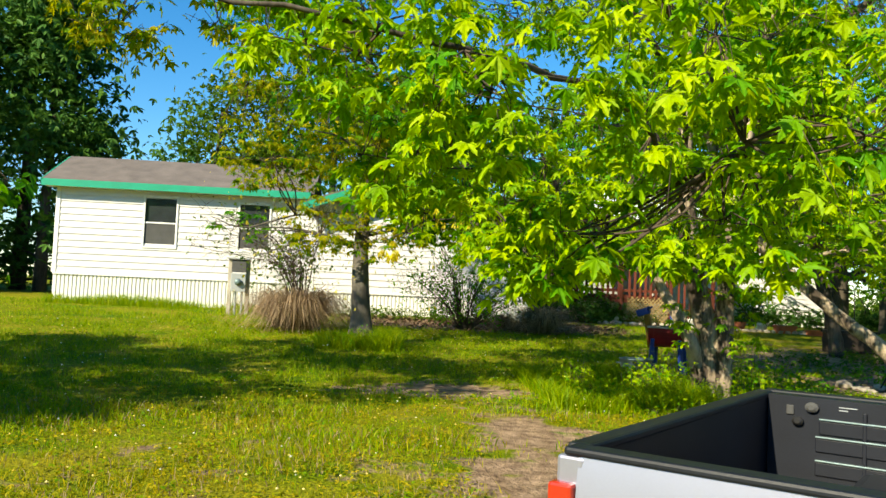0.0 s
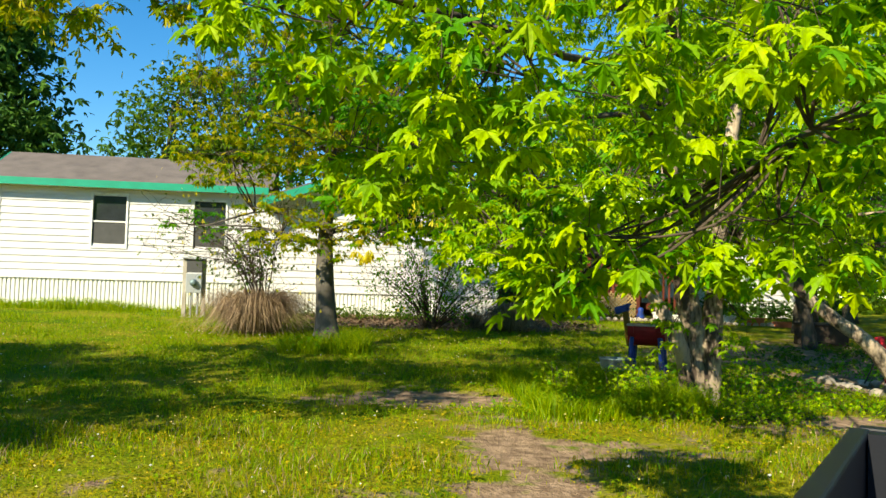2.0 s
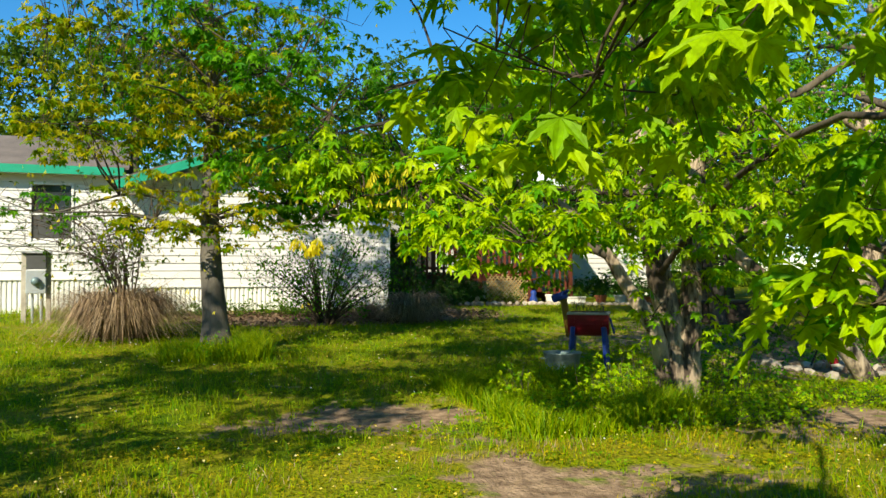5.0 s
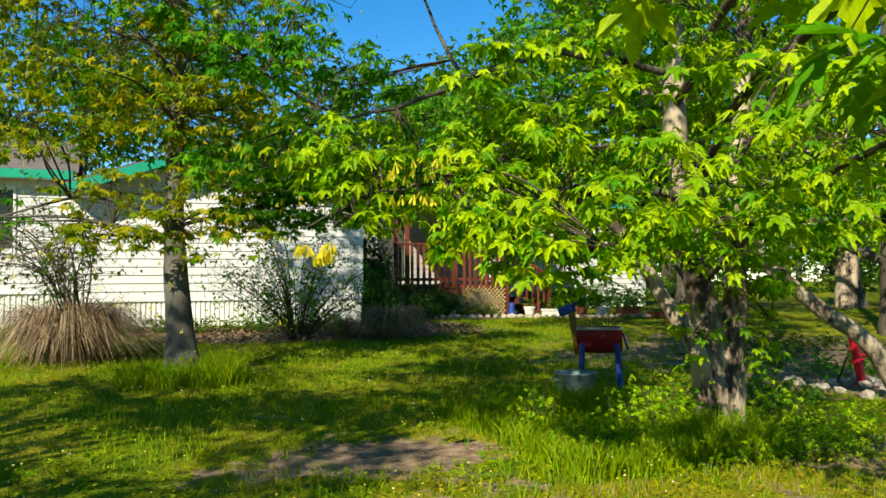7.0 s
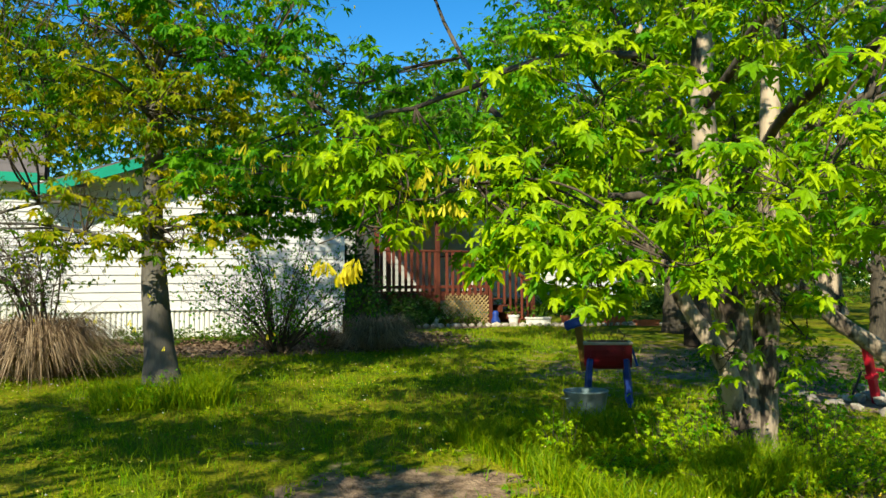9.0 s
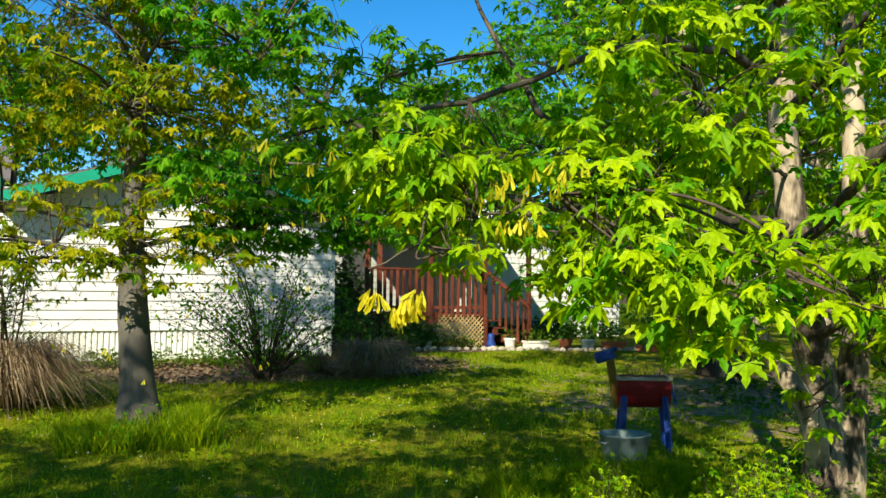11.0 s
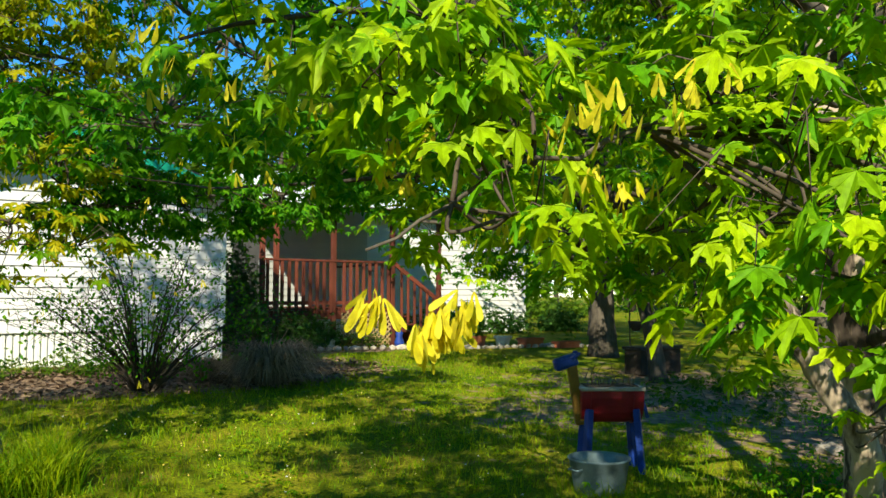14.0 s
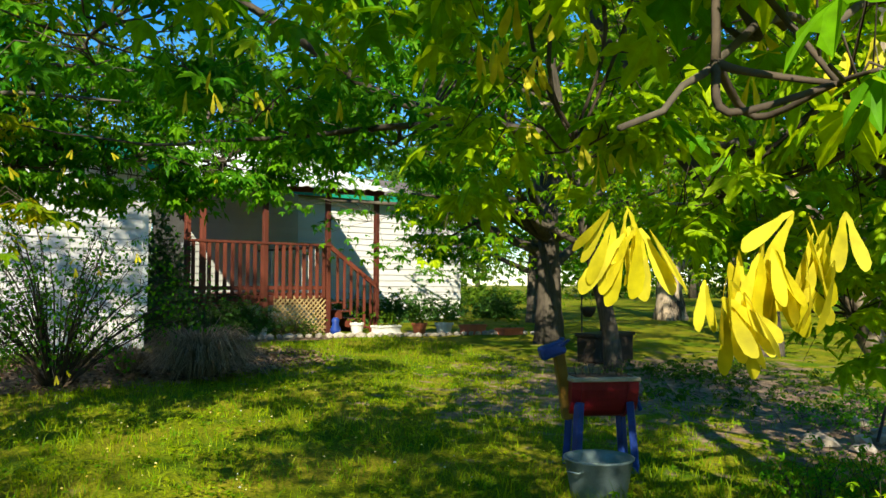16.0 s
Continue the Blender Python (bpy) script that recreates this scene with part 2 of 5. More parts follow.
def lathe(bm, profile, seg=20, at=(0, 0, 0)):
    """Turn a profile of (radius, height) about z."""
    rings = []
    for r, z in profile:
        rings.append([bm.verts.new((at[0] + r * math.cos(2 * math.pi * i / seg), at[1] + r * math.sin(2 * math.pi * i / seg), at[2] + z)) for i in range(seg)])
    for a, b in zip(rings, rings[1:]):
        for i in range(seg):
            bm.faces.new((a[i], a[(i + 1) % seg], b[(i + 1) % seg], b[i]))
    bm.faces.new(rings[0][::-1])
    bm.faces.new(rings[-1])
    return bm


def smoothline(pts, per=5):
    """Points of a Catmull-Rom curve through pts."""
    p = np.array(pts, float)
    p = np.vstack([2 * p[0] - p[1], p, 2 * p[-1] - p[-2]])
    out = []
    for i in range(1, len(p) - 2):
        for k in range(per):
            t = k / per
            out.append(0.5 * (2 * p[i] + (p[i + 1] - p[i - 1]) * t + (2 * p[i - 1] - 5 * p[i] + 4 * p[i + 1] - p[i + 2]) * t**2 + (3 * p[i] - p[i - 1] - 3 * p[i + 1] + p[i + 2]) * t**3))
    out.append(p[-2])
    return np.array(out)


class Tubes:
    """Collects round limbs into one mesh."""

    def __init__(self):
        self.v, self.f = [], []

    def add(self, pts, r0, r1, sides=6, rough=0.0, rng=None, flare=0.0):
        pts = np.asarray(pts, float)
        n, base = len(pts), len(self.v)
        tang = np.gradient(pts, axis=0)
        tang /= np.linalg.norm(tang, axis=1)[:, None] + 1e-9
        ref = np.array([0.9, 0.1, 0.2]) if abs(tang[0, 2]) > 0.7 else np.array([0, 0, 1.0])
        for i in range(n):
            u = np.cross(tang[i], ref)
            u /= np.linalg.norm(u) + 1e-9
            w = np.cross(tang[i], u)
            k = i / (n - 1)
            r = r0 + (r1 - r0) * k + flare * max(0.0, 1 - 4.5 * k) ** 2
            for s in range(sides):
                a = 2 * math.pi * s / sides
                q = r * (1 + (rng.uniform(-rough, rough) if rough else 0) + (flare * 1.2 * math.cos(3 * a + 1) * max(0.0, 1 - 4.5 * k) if flare else 0))
                self.v.append(pts[i] + q * (math.cos(a) * u + math.sin(a) * w))
        for i in range(n - 1):
            for s in range(sides):
                a, b = base + i * sides + s, base + i * sides + (s + 1) % sides
                self.f.append((a, b, b + sides, a + sides))
        self.f.append(tuple(base + s for s in range(sides))[::-1])
        self.f.append(tuple(base + (n - 1) * sides + s for s in range(sides)))

    def make(self, name, mat, parent, label=""):
        return raw(name, np.array(self.v), self.f, mat, parent, label, smooth=True)


def ground_z(x, y):
    base = np.interp(y, [-10, 0, 11, 13, 16, 20, 24.4, 40, 90], [-0.16, -0.15, -0.12, -0.08, 0.03, 0.22, 0.48, 0.55, 0.7])
    side = np.interp(x, [-8, -2, 6, 10], [0.10, 0.03, 0.0, 0.0]) * np.interp(y, [14, 23], [0, 1])
    return base + side


# ---- ground: one sheet to the horizon, with bare soil where the car track and the beds are ----
def bare_at(x, y):
    def blob(cx, cy, rx, ry, k=1.0):
        return k * np.exp(-(((x - cx) / rx) ** 2 + ((y - cy) / ry) ** 2))

    b = blob(3.3, 13.0, 1.25, 0.7) + blob(3.75, 10.6, 0.5, 1.2, 0.8) + blob(4.6, 10.2, 1.3, 0.5, 0.5) + blob(3.4, 8.4, 0.6, 1.0, 0.7)
    b += blob(4.5, 22.2, 2.6, 0.9, 1.0) + blob(7.0, 23.0, 1.8, 1.2, 0.9) + blob(10.5, 25.2, 3.5, 0.5, 0.8) + blob(11.0, 14.3, 2.2, 1.3, 0.9) + blob(7.8, 11.4, 1.6, 0.8, 0.75)
    b += blob(12.0, 18.0, 4.0, 2.8, 0.85) + blob(8.2, 18.0, 1.0, 0.8, 0.2) + blob(2.5, 15.2, 0.5, 0.3, 0.4)
    b += blob(3.6, 23.5, 3.0, 0.7, 1.0)
    b += 0.26 * np.clip((11.5 - y) / 4, 0, 1)
    return np.clip(b, 0, 1)


def build_ground():
    def steps(fine0, fine1, step, far):
        mid = list(np.arange(fine0, fine1 + 1e-6, step))
        lo = [fine0 - 1.5 * 1.45**i for i in range(16)][::-1]
        hi = [fine1 + 1.5 * 1.45**i for i in range(16)]
        return np.array([q for q in lo if q > -far] + mid + [q for q in hi if q < far])

    xs, ys = steps(-9, 17, 0.2, 600), steps(-2, 28, 0.2, 600)
    X, Y = np.meshgrid(xs, ys)
    Z = ground_z(X, Y)
    near = (np.abs(X - 4) < 14) & (Y > -3) & (Y < 29)
    wob = np.array([noise.noise((x * 0.8, y * 0.8, 0.3)) * 0.025 + noise.noise((x * 3, y * 3, 5)) * 0.012 for x, y in zip(X.ravel(), Y.ravel())]).reshape(X.shape)
    Z = Z + wob * near - 0.03 * bare_at(X, Y)
    nx, ny = len(xs), len(ys)
    idx = np.arange(nx * ny).reshape(ny, nx)
    f = np.stack([idx[:-1, :-1], idx[:-1, 1:], idx[1:, 1:], idx[1:, :-1]], -1).reshape(-1, 4)
    ob = raw("ground", np.stack([X, Y, Z], -1).reshape(-1, 3), f, ground_material(), smooth=True)
    at = ob.data.attributes.new("bare", "FLOAT", "POINT")
    at.data.foreach_set("value", bare_at(X, Y).ravel().astype(np.float32))
    return tagged(ob, "patchy sunlit lawn with bare brown soil", "ground", kind="structure")


build_ground()


# ---- leaves ----
def leaf_shape(lobes, droop=0.24):
    """A maple leaf of cut, toothed lobes folded along their ribs, stalk end at the origin, lying along +y; about 1 across."""
    spec = {5: ((0, 1.0, 1.0), (44, 0.88, 0.95), (-44, 0.88, 0.95), (96, 0.52, 0.8), (-96, 0.52, 0.8)), 3: ((0, 0.95, 1.3), (52, 0.75, 1.25), (-52, 0.75, 1.25)), 1: ((0, 1.0, 2.0),)}[lobes]
    edge = ((0.24, 0.10), (0.50, 0.215), (0.60, 0.105), (0.76, 0.14)) if lobes == 5 else ((0.30, 0.13), (0.62, 0.15))
    v, f = [np.array([0, 0.06, 0])], []
    for ang, ln, wd in spec:
        a = radians(ang)
        d, s = np.array([math.sin(a), math.cos(a), 0]), np.array([math.cos(a), -math.sin(a), 0])
        k, n = len(v), len(edge)
        for side in (1, -1):
            v += [v[0] + d * ln * u + side * s * ln * w * wd + np.array([0, 0, 0.22 * w - droop * ln * u * u]) for u, w in edge]
        v.append(v[0] + d * ln - np.array([0, 0, droop * ln]))
        tip = k + 2 * n
        f += [(0, *range(k, k + n), tip), (0, tip, *range(k + 2 * n - 1, k + n - 1, -1))]
    return np.array(v), np.array(f)


def turned(rng, n, tilt=0.6, hang=0.35, yaw=None):
    """n random turns: any heading, tipped a little, with leaf tips hanging."""
    yaw = rng.uniform(0, 2 * np.pi, n) if yaw is None else yaw
    pit, rol = rng.normal(-hang, tilt, n), rng.normal(0, tilt, n)
    cy, sy, cp, sp, cr, sr = np.cos(yaw), np.sin(yaw), np.cos(pit), np.sin(pit), np.cos(rol), np.sin(rol)
    rz = np.zeros((n, 3, 3)); rx = np.zeros((n, 3, 3)); ry = np.zeros((n, 3, 3))
    rz[:, 0, 0], rz[:, 0, 1], rz[:, 1, 0], rz[:, 1, 1], rz[:, 2, 2] = cy, -sy, sy, cy, 1
    rx[:, 0, 0], rx[:, 1, 1], rx[:, 1, 2], rx[:, 2, 1], rx[:, 2, 2] = 1, cp, -sp, sp, cp
    ry[:, 1, 1], ry[:, 0, 0], ry[:, 0, 2], ry[:, 2, 0], ry[:, 2, 2] = 1, cr, sr, -sr, cr
    return rz @ rx @ ry


def scatter(shape, pos, rot, size):
    tv, tf = shape
    n, k = len(pos), len(tv)
    v = np.einsum("nij,kj->nki", rot, tv) * size[:, None, None] + pos[:, None, :]
    f = (tf[None] + (np.arange(n) * k)[:, None, None]).reshape(-1, tf.shape[1])
    return v.reshape(-1, 3), f


LEAF5, LEAF3, LEAF1 = leaf_shape(5), leaf_shape(3), leaf_shape(1)


def samara_shape():
    """Two long rounded wings hanging from one stalk, with the seeds at the top."""
    v, f = [], []
    for s in (-1, 1):
        k = len(v)
        for z, off, wide in ((0.0, 0.0, 0.02), (0.14, 0.05, 0.055), (0.24, 0.07, 0.05), (0.42, 0.10, 0.09), (0.66, 0.15, 0.135), (0.86, 0.19, 0.125), (0.96, 0.20, 0.07), (1.0, 0.20, 0.02)):
            v += [(s * (off - wide * 0.75), 0.05 * math.sin(3 * z) * s, -z), (s * (off + wide), -0.03 * math.sin(3 * z), -z)]
        f += [(k + 2 * q, k + 2 * q + 1, k + 2 * q + 3, k + 2 * q + 2) for q in range(7)]
    return np.array(v, float), np.array(f)


SAMARA = samara_shape()


def passage(p, wide=0.55):
    """True where the trodden way under the branches stays clear, by the plan."""
    line = np.array([(2.2, 2.0), (2.0, 3.4), (1.5, 4.7), (1.05, 6.6), (0.95, 7.6), (1.05, 9.2), (1.3, 10.2), (1.75, 11.5)])
    a, b = line[:-1], line[1:]
    d = b - a
    q = p[:, None, :2] - a[None]
    t = np.clip((q * d).sum(-1) / (d * d).sum(-1), 0, 1)
    near = np.linalg.norm(q - t[..., None] * d, axis=-1).min(1)
    return (near < wide) & (p[:, 2] < 2.3)


def crown(tree, rng, tubes, limbs, clumps, shape, size, mat, per=8, spread=0.16, twig=0.012, clear=False, sag=0.12):
    """Twigs from the nearest limb to sprays inside each clump, with leaves about each spray. Returns all leaf places."""
    spine = np.vstack([smoothline(l[0], 6) for l in limbs])
    P, Y = [], []
    for cx, cy, cz, rx, ry, rz, count in clumps:
        c = np.array([cx, cy, cz])
        root = spine[np.argmin(np.linalg.norm(spine - c, axis=1))]
        away = c - root
        reach = [root]
        forks = [smoothline([root, root + away * 0.55 + rng.normal(0, 0.08, 3), c, c + (rx * 0.6 * s1, ry * 0.6 * s2, 0.0)], 5) for s1, s2 in ((1, 0.5), (-1, -0.5), (0.3, 1), (-0.3, -1))]
        for k in forks:
            tubes.add(k, twig * (1.0 + 0.35 * np.linalg.norm(away)), twig * 0.4, 5)
        reach = np.vstack(forks)
        u = rng.normal(size=(int(count), 3))
        u *= (rng.uniform(0.25, 1, int(count)) ** 0.5 / np.linalg.norm(u, axis=1))[:, None]
        u[:, 2] = np.round(u[:, 2] * 1.6) / 1.6 + rng.normal(0, 0.07, len(u))
        for q in c + u * (rx, ry, rz):
            if clear and passage(q[None])[0]:
                continue
            base = reach[np.argmin(np.linalg.norm(reach - q, axis=1) + rng.uniform(0, 0.25, len(reach)))]
            mid = (base + q) / 2 + rng.normal(0, 0.05, 3) + (0, 0, sag)
            tubes.add([base, mid, q], twig * 0.45, twig * 0.2, 4)
            k = rng.poisson(per)
            if k:
                # leaves stand in whorls on the last nodes of the twig, tips outward and down
                node = rng.integers(0, 3, k)
                yaw = rng.uniform(0, 6.28) + 2.4 * np.arange(k) + rng.normal(0, 0.3, k)
                stalk = rng.uniform(0.25, 0.8, k) * spread
                d = np.stack([-np.sin(yaw), np.cos(yaw), np.full(k, -0.15)], -1)
                P.append(q + (mid - q) * (0.3 * node)[:, None] + d * stalk[:, None] + rng.normal(0, spread * 0.3, (k, 3)) * (1, 1, 0.3))
                Y.append(yaw)
    P, Y = np.vstack(P), np.concatenate(Y)
    if clear:
        ok = ~passage(P)
        P, Y = P[ok], Y[ok]
    rot = turned(rng, len(P), 0.30, 0.62, Y)
    return P, rot, rng.uniform(0.65, 1.25, len(P)) * size


# ---- the home: a long low section and a gabled wing on one front, porch and far section beyond ----
WALL_Y = 24.41
home = thing("mobile_home", "white vinyl-sided mobile home with teal fascia and grey shingle roof", "house")


def siding_wall(x0, x1, y, z0, z1, mat, gaps=(), course=0.172, top=None, name="wall", board="siding_board"):
    """A wall facing -y: a core with lapped boards on it. gaps: openings (x0, x1, z0, z1); top: height by x for a gable."""
    core = bmesh.new()
    xs = sorted({x0, x1, *[g[0] for g in gaps], *[g[1] for g in gaps]})
    for a, b in zip(xs, xs[1:]):
        holes = [(g[2], g[3]) for g in gaps if g[0] <= a and g[1] >= b]
        zs = [z0] + [q for h in holes for q in h] + [z1]
        for lo, hi in zip(zs[::2], zs[1::2]):
            box(core, a, y, lo, b, y + 0.12, hi)
    wall = part(name, core, mat, home)
    z = z0
    while z < (top(0.5 * (x0 + x1)) if top else z1) - 0.01:
        h = min(course, (top(0.5 * (x0 + x1)) if top else z1) - z)
        runs = [(x0, x1)]
        if top and z > z1:
            xa = x0
            while xa < x1 and top(xa) < z + h:
                xa += 0.02
            runs = [(xa, x0 + x1 - xa)] if xa < (x0 + x1) / 2 else []
        for g in gaps:
            if g[2] - 0.02 < z + h / 2 < g[3] + 0.02:
                runs = [r for a, b in runs for r in ((a, min(b, g[0])), (max(a, g[1]), b)) if r[1] - r[0] > 0.02]
        for a, b in runs:
            v = [(a, y, z), (b, y, z), (b, y - 0.026, z), (a, y - 0.026, z), (a, y, z + h), (b, y, z + h), (b, y - 0.004, z + h), (a, y - 0.004, z + h)]
            raw(board, v, [(3, 2, 6, 7), (0, 1, 2, 3), (0, 3, 7, 4), (1, 5, 6, 2)], mat, wall)
        z += course
    return wall


def skirt(x0, x1, y, z1, drop=0.0):
    """Ribbed skirting panels down into the ground."""
    back = part("skirting", boxed(x0, y + 0.03, -0.1, x1, y + 0.10, z1), M["skirting"], home)
    n = int((x1 - x0) / 0.3)
    w = (x1 - x0) / n
    v, f, ribs = [], [], 3
    for i in range(ribs):
        a = i * w / ribs
        for dx, dy in ((0.0, 0.0), (0.35, 0.0), (0.45, -0.022), (0.9, -0.022)):
            v += [(a + dx * w / ribs, dy, -0.2), (a + dx * w / ribs, dy, z1 - 0.04)]
    v += [(w, 0, -0.2), (w, 0, z1 - 0.04)]
    for i in range(0, len(v) - 2, 2):
        f.append((i, i + 2, i + 3, i + 1))
    me = bpy.data.meshes.new("skirting_panel")
    me.from_pydata(v, [], f)
    me.materials.append(M["skirting"])
    for i in range(n):
        ob = new("skirting_panel", me)
        ob.parent, ob.location = back, (x0 + i * w, y + 0.02, 0)
    part("skirting_cap", boxed(x0, y - 0.035, z1 - 0.045, x1, y + 0.03, z1 + 0.004, bevel=0.006), M["trim"], back)
    return back


def window(x0, x1, z0, z1, y, name):
    win = new(name)
    win.parent = home
    win["label"] = "white-framed sash window with dark glass and half screen"
    fr = bmesh.new()
    for a in ((x0 - 0.05, z0 - 0.05, x0, z1 + 0.05), (x1, z0 - 0.05, x1 + 0.05, z1 + 0.05), (x0, z1, x1, z1 + 0.05), (x0, z0 - 0.05, x1, z0)):
        box(fr, a[0], y - 0.045, a[1], a[2], y + 0.06, a[3], bevel=0.005)
    part("window_frame", fr, M["trim"], win)
    zm = z0 + 0.48 * (z1 - z0)
    part("meeting_rail", boxed(x0, y - 0.02, zm - 0.02, x1, y + 0.03, zm + 0.02, bevel=0.004), M["trim"], win)
    part("pane", boxed(x0, y + 0.03, zm + 0.02, x1, y + 0.04, z1), M["glass"], win)
    part("pane", boxed(x0, y + 0.03, z0, x1, y + 0.04, zm - 0.02), M["glass"], win)
    part("insect_screen", boxed(x0 + 0.004, y - 0.004, z0 + 0.004, x1 - 0.004, y, zm - 0.024), M["screen"], win)
    part("curtain", boxed(x0, y + 0.10, zm + 0.02, x1, y + 0.11, z1), M["shadegreysiding"], win)


def roof_slab(name, pts, thick, mat, parent, drop=(0, 0, 1)):
    """A sloped slab under four corner points."""
    d = Vector(drop) * thick
    bm = bmesh.new()
    up = [bm.verts.new(p) for p in pts]
    lo = [bm.verts.new(Vector(p) - d) for p in pts]
    bm.faces.new(up)
    bm.faces.new(lo[::-1])
    for i in range(4):
        j = (i + 1) % 4
        bm.faces.new((up[j], up[i], lo[i], lo[j]))
    bmesh.ops.recalc_face_normals(bm, faces=bm.faces)
    return part(name, bm, mat, parent)


LX0, LX1, WX1 = -6.04, 0.64, 6.64
# long section
W1, W2 = (-3.78, -2.98, 2.07, 3.37), (-1.32, -0.54, 2.07, 3.30)
siding_wall(LX0, LX1, WALL_Y, 1.275, 3.52, M["siding"], (W1, W2))
skirt(LX0, LX1, WALL_Y, 1.275)
for w, nm in ((W1, "window"), (W2, "window")):
    window(*w, WALL_Y, nm)
part("wall", boxed(LX0, WALL_Y + 0.12, 0.2, LX0 + 0.12, 27.5, 3.52), M["siding"], home)
part("wall", boxed(LX0, 27.5, 0.2, LX1, 27.62, 3.52), M["siding"], home)
for x in (LX0 - 0.03,):
    part("corner_post", boxed(x, WALL_Y - 0.035, 1.275, x + 0.11, WALL_Y + 0.06, 3.52, bevel=0.006), M["trim"], home)
EX0 = LX0 - 0.32
roof_slab("roof", [(EX0, WALL_Y - 0.32, 3.70), (LX1, WALL_Y - 0.32, 3.70), (LX1, 26.0, 4.58), (EX0, 26.0, 4.58)], 0.05, M["shingle"], home)
roof_slab("roof", [(EX0, 26.0, 4.58), (LX1, 26.0, 4.58), (LX1, 27.9, 3.7), (EX0, 27.9, 3.7)], 0.05, M["shingle"], home)
part("fascia", boxed(EX0 + 0.004, WALL_Y - 0.345, 3.51, LX1 - 0.1, WALL_Y - 0.32, 3.69, bevel=0.004), M["teal"], home, "teal painted fascia board")
part("soffit", boxed(EX0 + 0.03, WALL_Y - 0.318, 3.522, LX1, WALL_Y + 0.12, 3.55), M["trim"], home)
g = bmesh.new()
for a in ((WALL_Y - 0.3, 3.55, 26.0, 4.5), (27.8, 3.55, 26.0, 4.5)):
    vs = [g.verts.new((LX0, a[0], a[1])), g.verts.new((LX0, a[2], a[1])), g.verts.new((LX0, a[2], a[3]))]
    g.faces.new(vs)
bmesh.ops.solidify(g, geom=g.faces[:], thickness=0.05)
part("gable_panel", g, M["siding"], home)
beam_bm = beam(bmesh.new(), (EX0, WALL_Y - 0.33, 3.61), (EX0, 26.0, 4.49), 0.03, 0.17)
part("barge_board", beam_bm, M["teal"], home)

# gabled wing
APEX_X, APEX_Z, RAKE_Z = 3.64, 4.50, 3.46
slope = (APEX_Z - RAKE_Z) / (APEX_X - LX1)
rake = lambda x: APEX_Z - slope * abs(x - APEX_X) - 0.05
siding_wall(LX1, WX1, WALL_Y - 0.02, 1.087, RAKE_Z - 0.06, M["siding"], (), top=rake)
skirt(LX1, WX1, WALL_Y - 0.02, 1.087)
for x in (LX1 - 0.03, WX1 - 0.07):
    part("corner_post", boxed(x, WALL_Y - 0.055, 1.087, x + 0.10, WALL_Y + 0.04, RAKE_Z - 0.05, bevel=0.006), M["trim"], home)
# Same grey here, with shade put into the siding colour.
part("wall", boxed(WX1 - 0.12, WALL_Y + 0.1, 0.2, WX1, 34.0, 3.4), M["shadegreysiding"], home)
part("wall", boxed(LX1, 34.0, 0.2, WX1, 34.12, 3.4), M["siding"], home)
OV = 0.62
for s in (-1, 1):
    ex = APEX_X + s * (APEX_X - LX1 + 0.3)
    ez = APEX_Z - slope * (APEX_X - LX1 + 0.3)
    roof_slab("roof", [(APEX_X, WALL_Y - OV, APEX_Z + 0.05), (ex, WALL_Y - OV, ez + 0.05), (ex, 34.3, ez + 0.05), (APEX_X, 34.3, APEX_Z + 0.05)], 0.06, M["shingle"], home)
    part("barge_board", beam(bmesh.new(), (APEX_X, WALL_Y - OV - 0.015, APEX_Z - 0.09), (ex, WALL_Y - OV - 0.015, ez - 0.09), 0.028, 0.19), M["teal"], home, "teal painted barge board")
    roof_slab("soffit", [(APEX_X, WALL_Y - OV, APEX_Z - 0.03), (ex, WALL_Y - OV, ez - 0.03), (ex, WALL_Y, ez - 0.03), (APEX_X, WALL_Y, APEX_Z - 0.03)], 0.02, M["trim"], home)
g = bmesh.new()
g.faces.new([g.verts.new(p) for p in ((LX1, WALL_Y + 0.03, RAKE_Z - 0.06), (WX1, WALL_Y + 0.03, RAKE_Z - 0.06), (APEX_X, WALL_Y + 0.03, APEX_Z - 0.05))])
bmesh.ops.solidify(g, geom=g.faces[:], thickness=-0.08)
part("gable_panel", g, M["siding"], home)

# porch: deck on posts, rails, white awning, the shaded wall behind, and the far section
BACK_Y = 29.2
# The awning's shade is put into this wall's grey.
siding_wall(WX1, 12.4, BACK_Y, 1.3, 3.9, M["shadegreysiding"], ((8.6, 9.5, 1.42, 3.45),))
part("wall", boxed(WX1, BACK_Y, 0.2, 12.4, BACK_Y + 0.1, 1.3), M["skirting"], home)
door = part("door", boxed(8.66, BACK_Y + 0.03, 1.44, 9.44, BACK_Y + 0.07, 3.42, bevel=0.01), M["screen"], home, "dark screen door under the porch")
part("door_handle", boxed(9.32, BACK_Y + 0.0, 2.4, 9.36, BACK_Y + 0.03, 2.52), M["greymetal"], door)
siding_wall(12.4, 18.9, 30.0, 1.15, 3.95, M["siding"], (), name="wall")
skirt(12.4, 18.9, 30.0, 1.15)
part("wall", boxed(12.4, BACK_Y + 0.1, 0.3, 12.5, 30.0, 3.9), M["shadegreysiding"], home)
part("wall", boxed(18.8, 30.12, 0.3, 18.9, 34.0, 3.9), M["siding"], home)
part("fascia", boxed(12.3, 29.62, 3.95, 19.2, 29.65, 4.14, bevel=0.004), M["teal"], home, "teal painted fascia board")
roof_slab("roof", [(12.2, 29.62, 4.16), (19.2, 29.62, 4.16), (19.2, 32.0, 4.95), (12.2, 32.0, 4.95)], 0.05, M["shingle"], home)
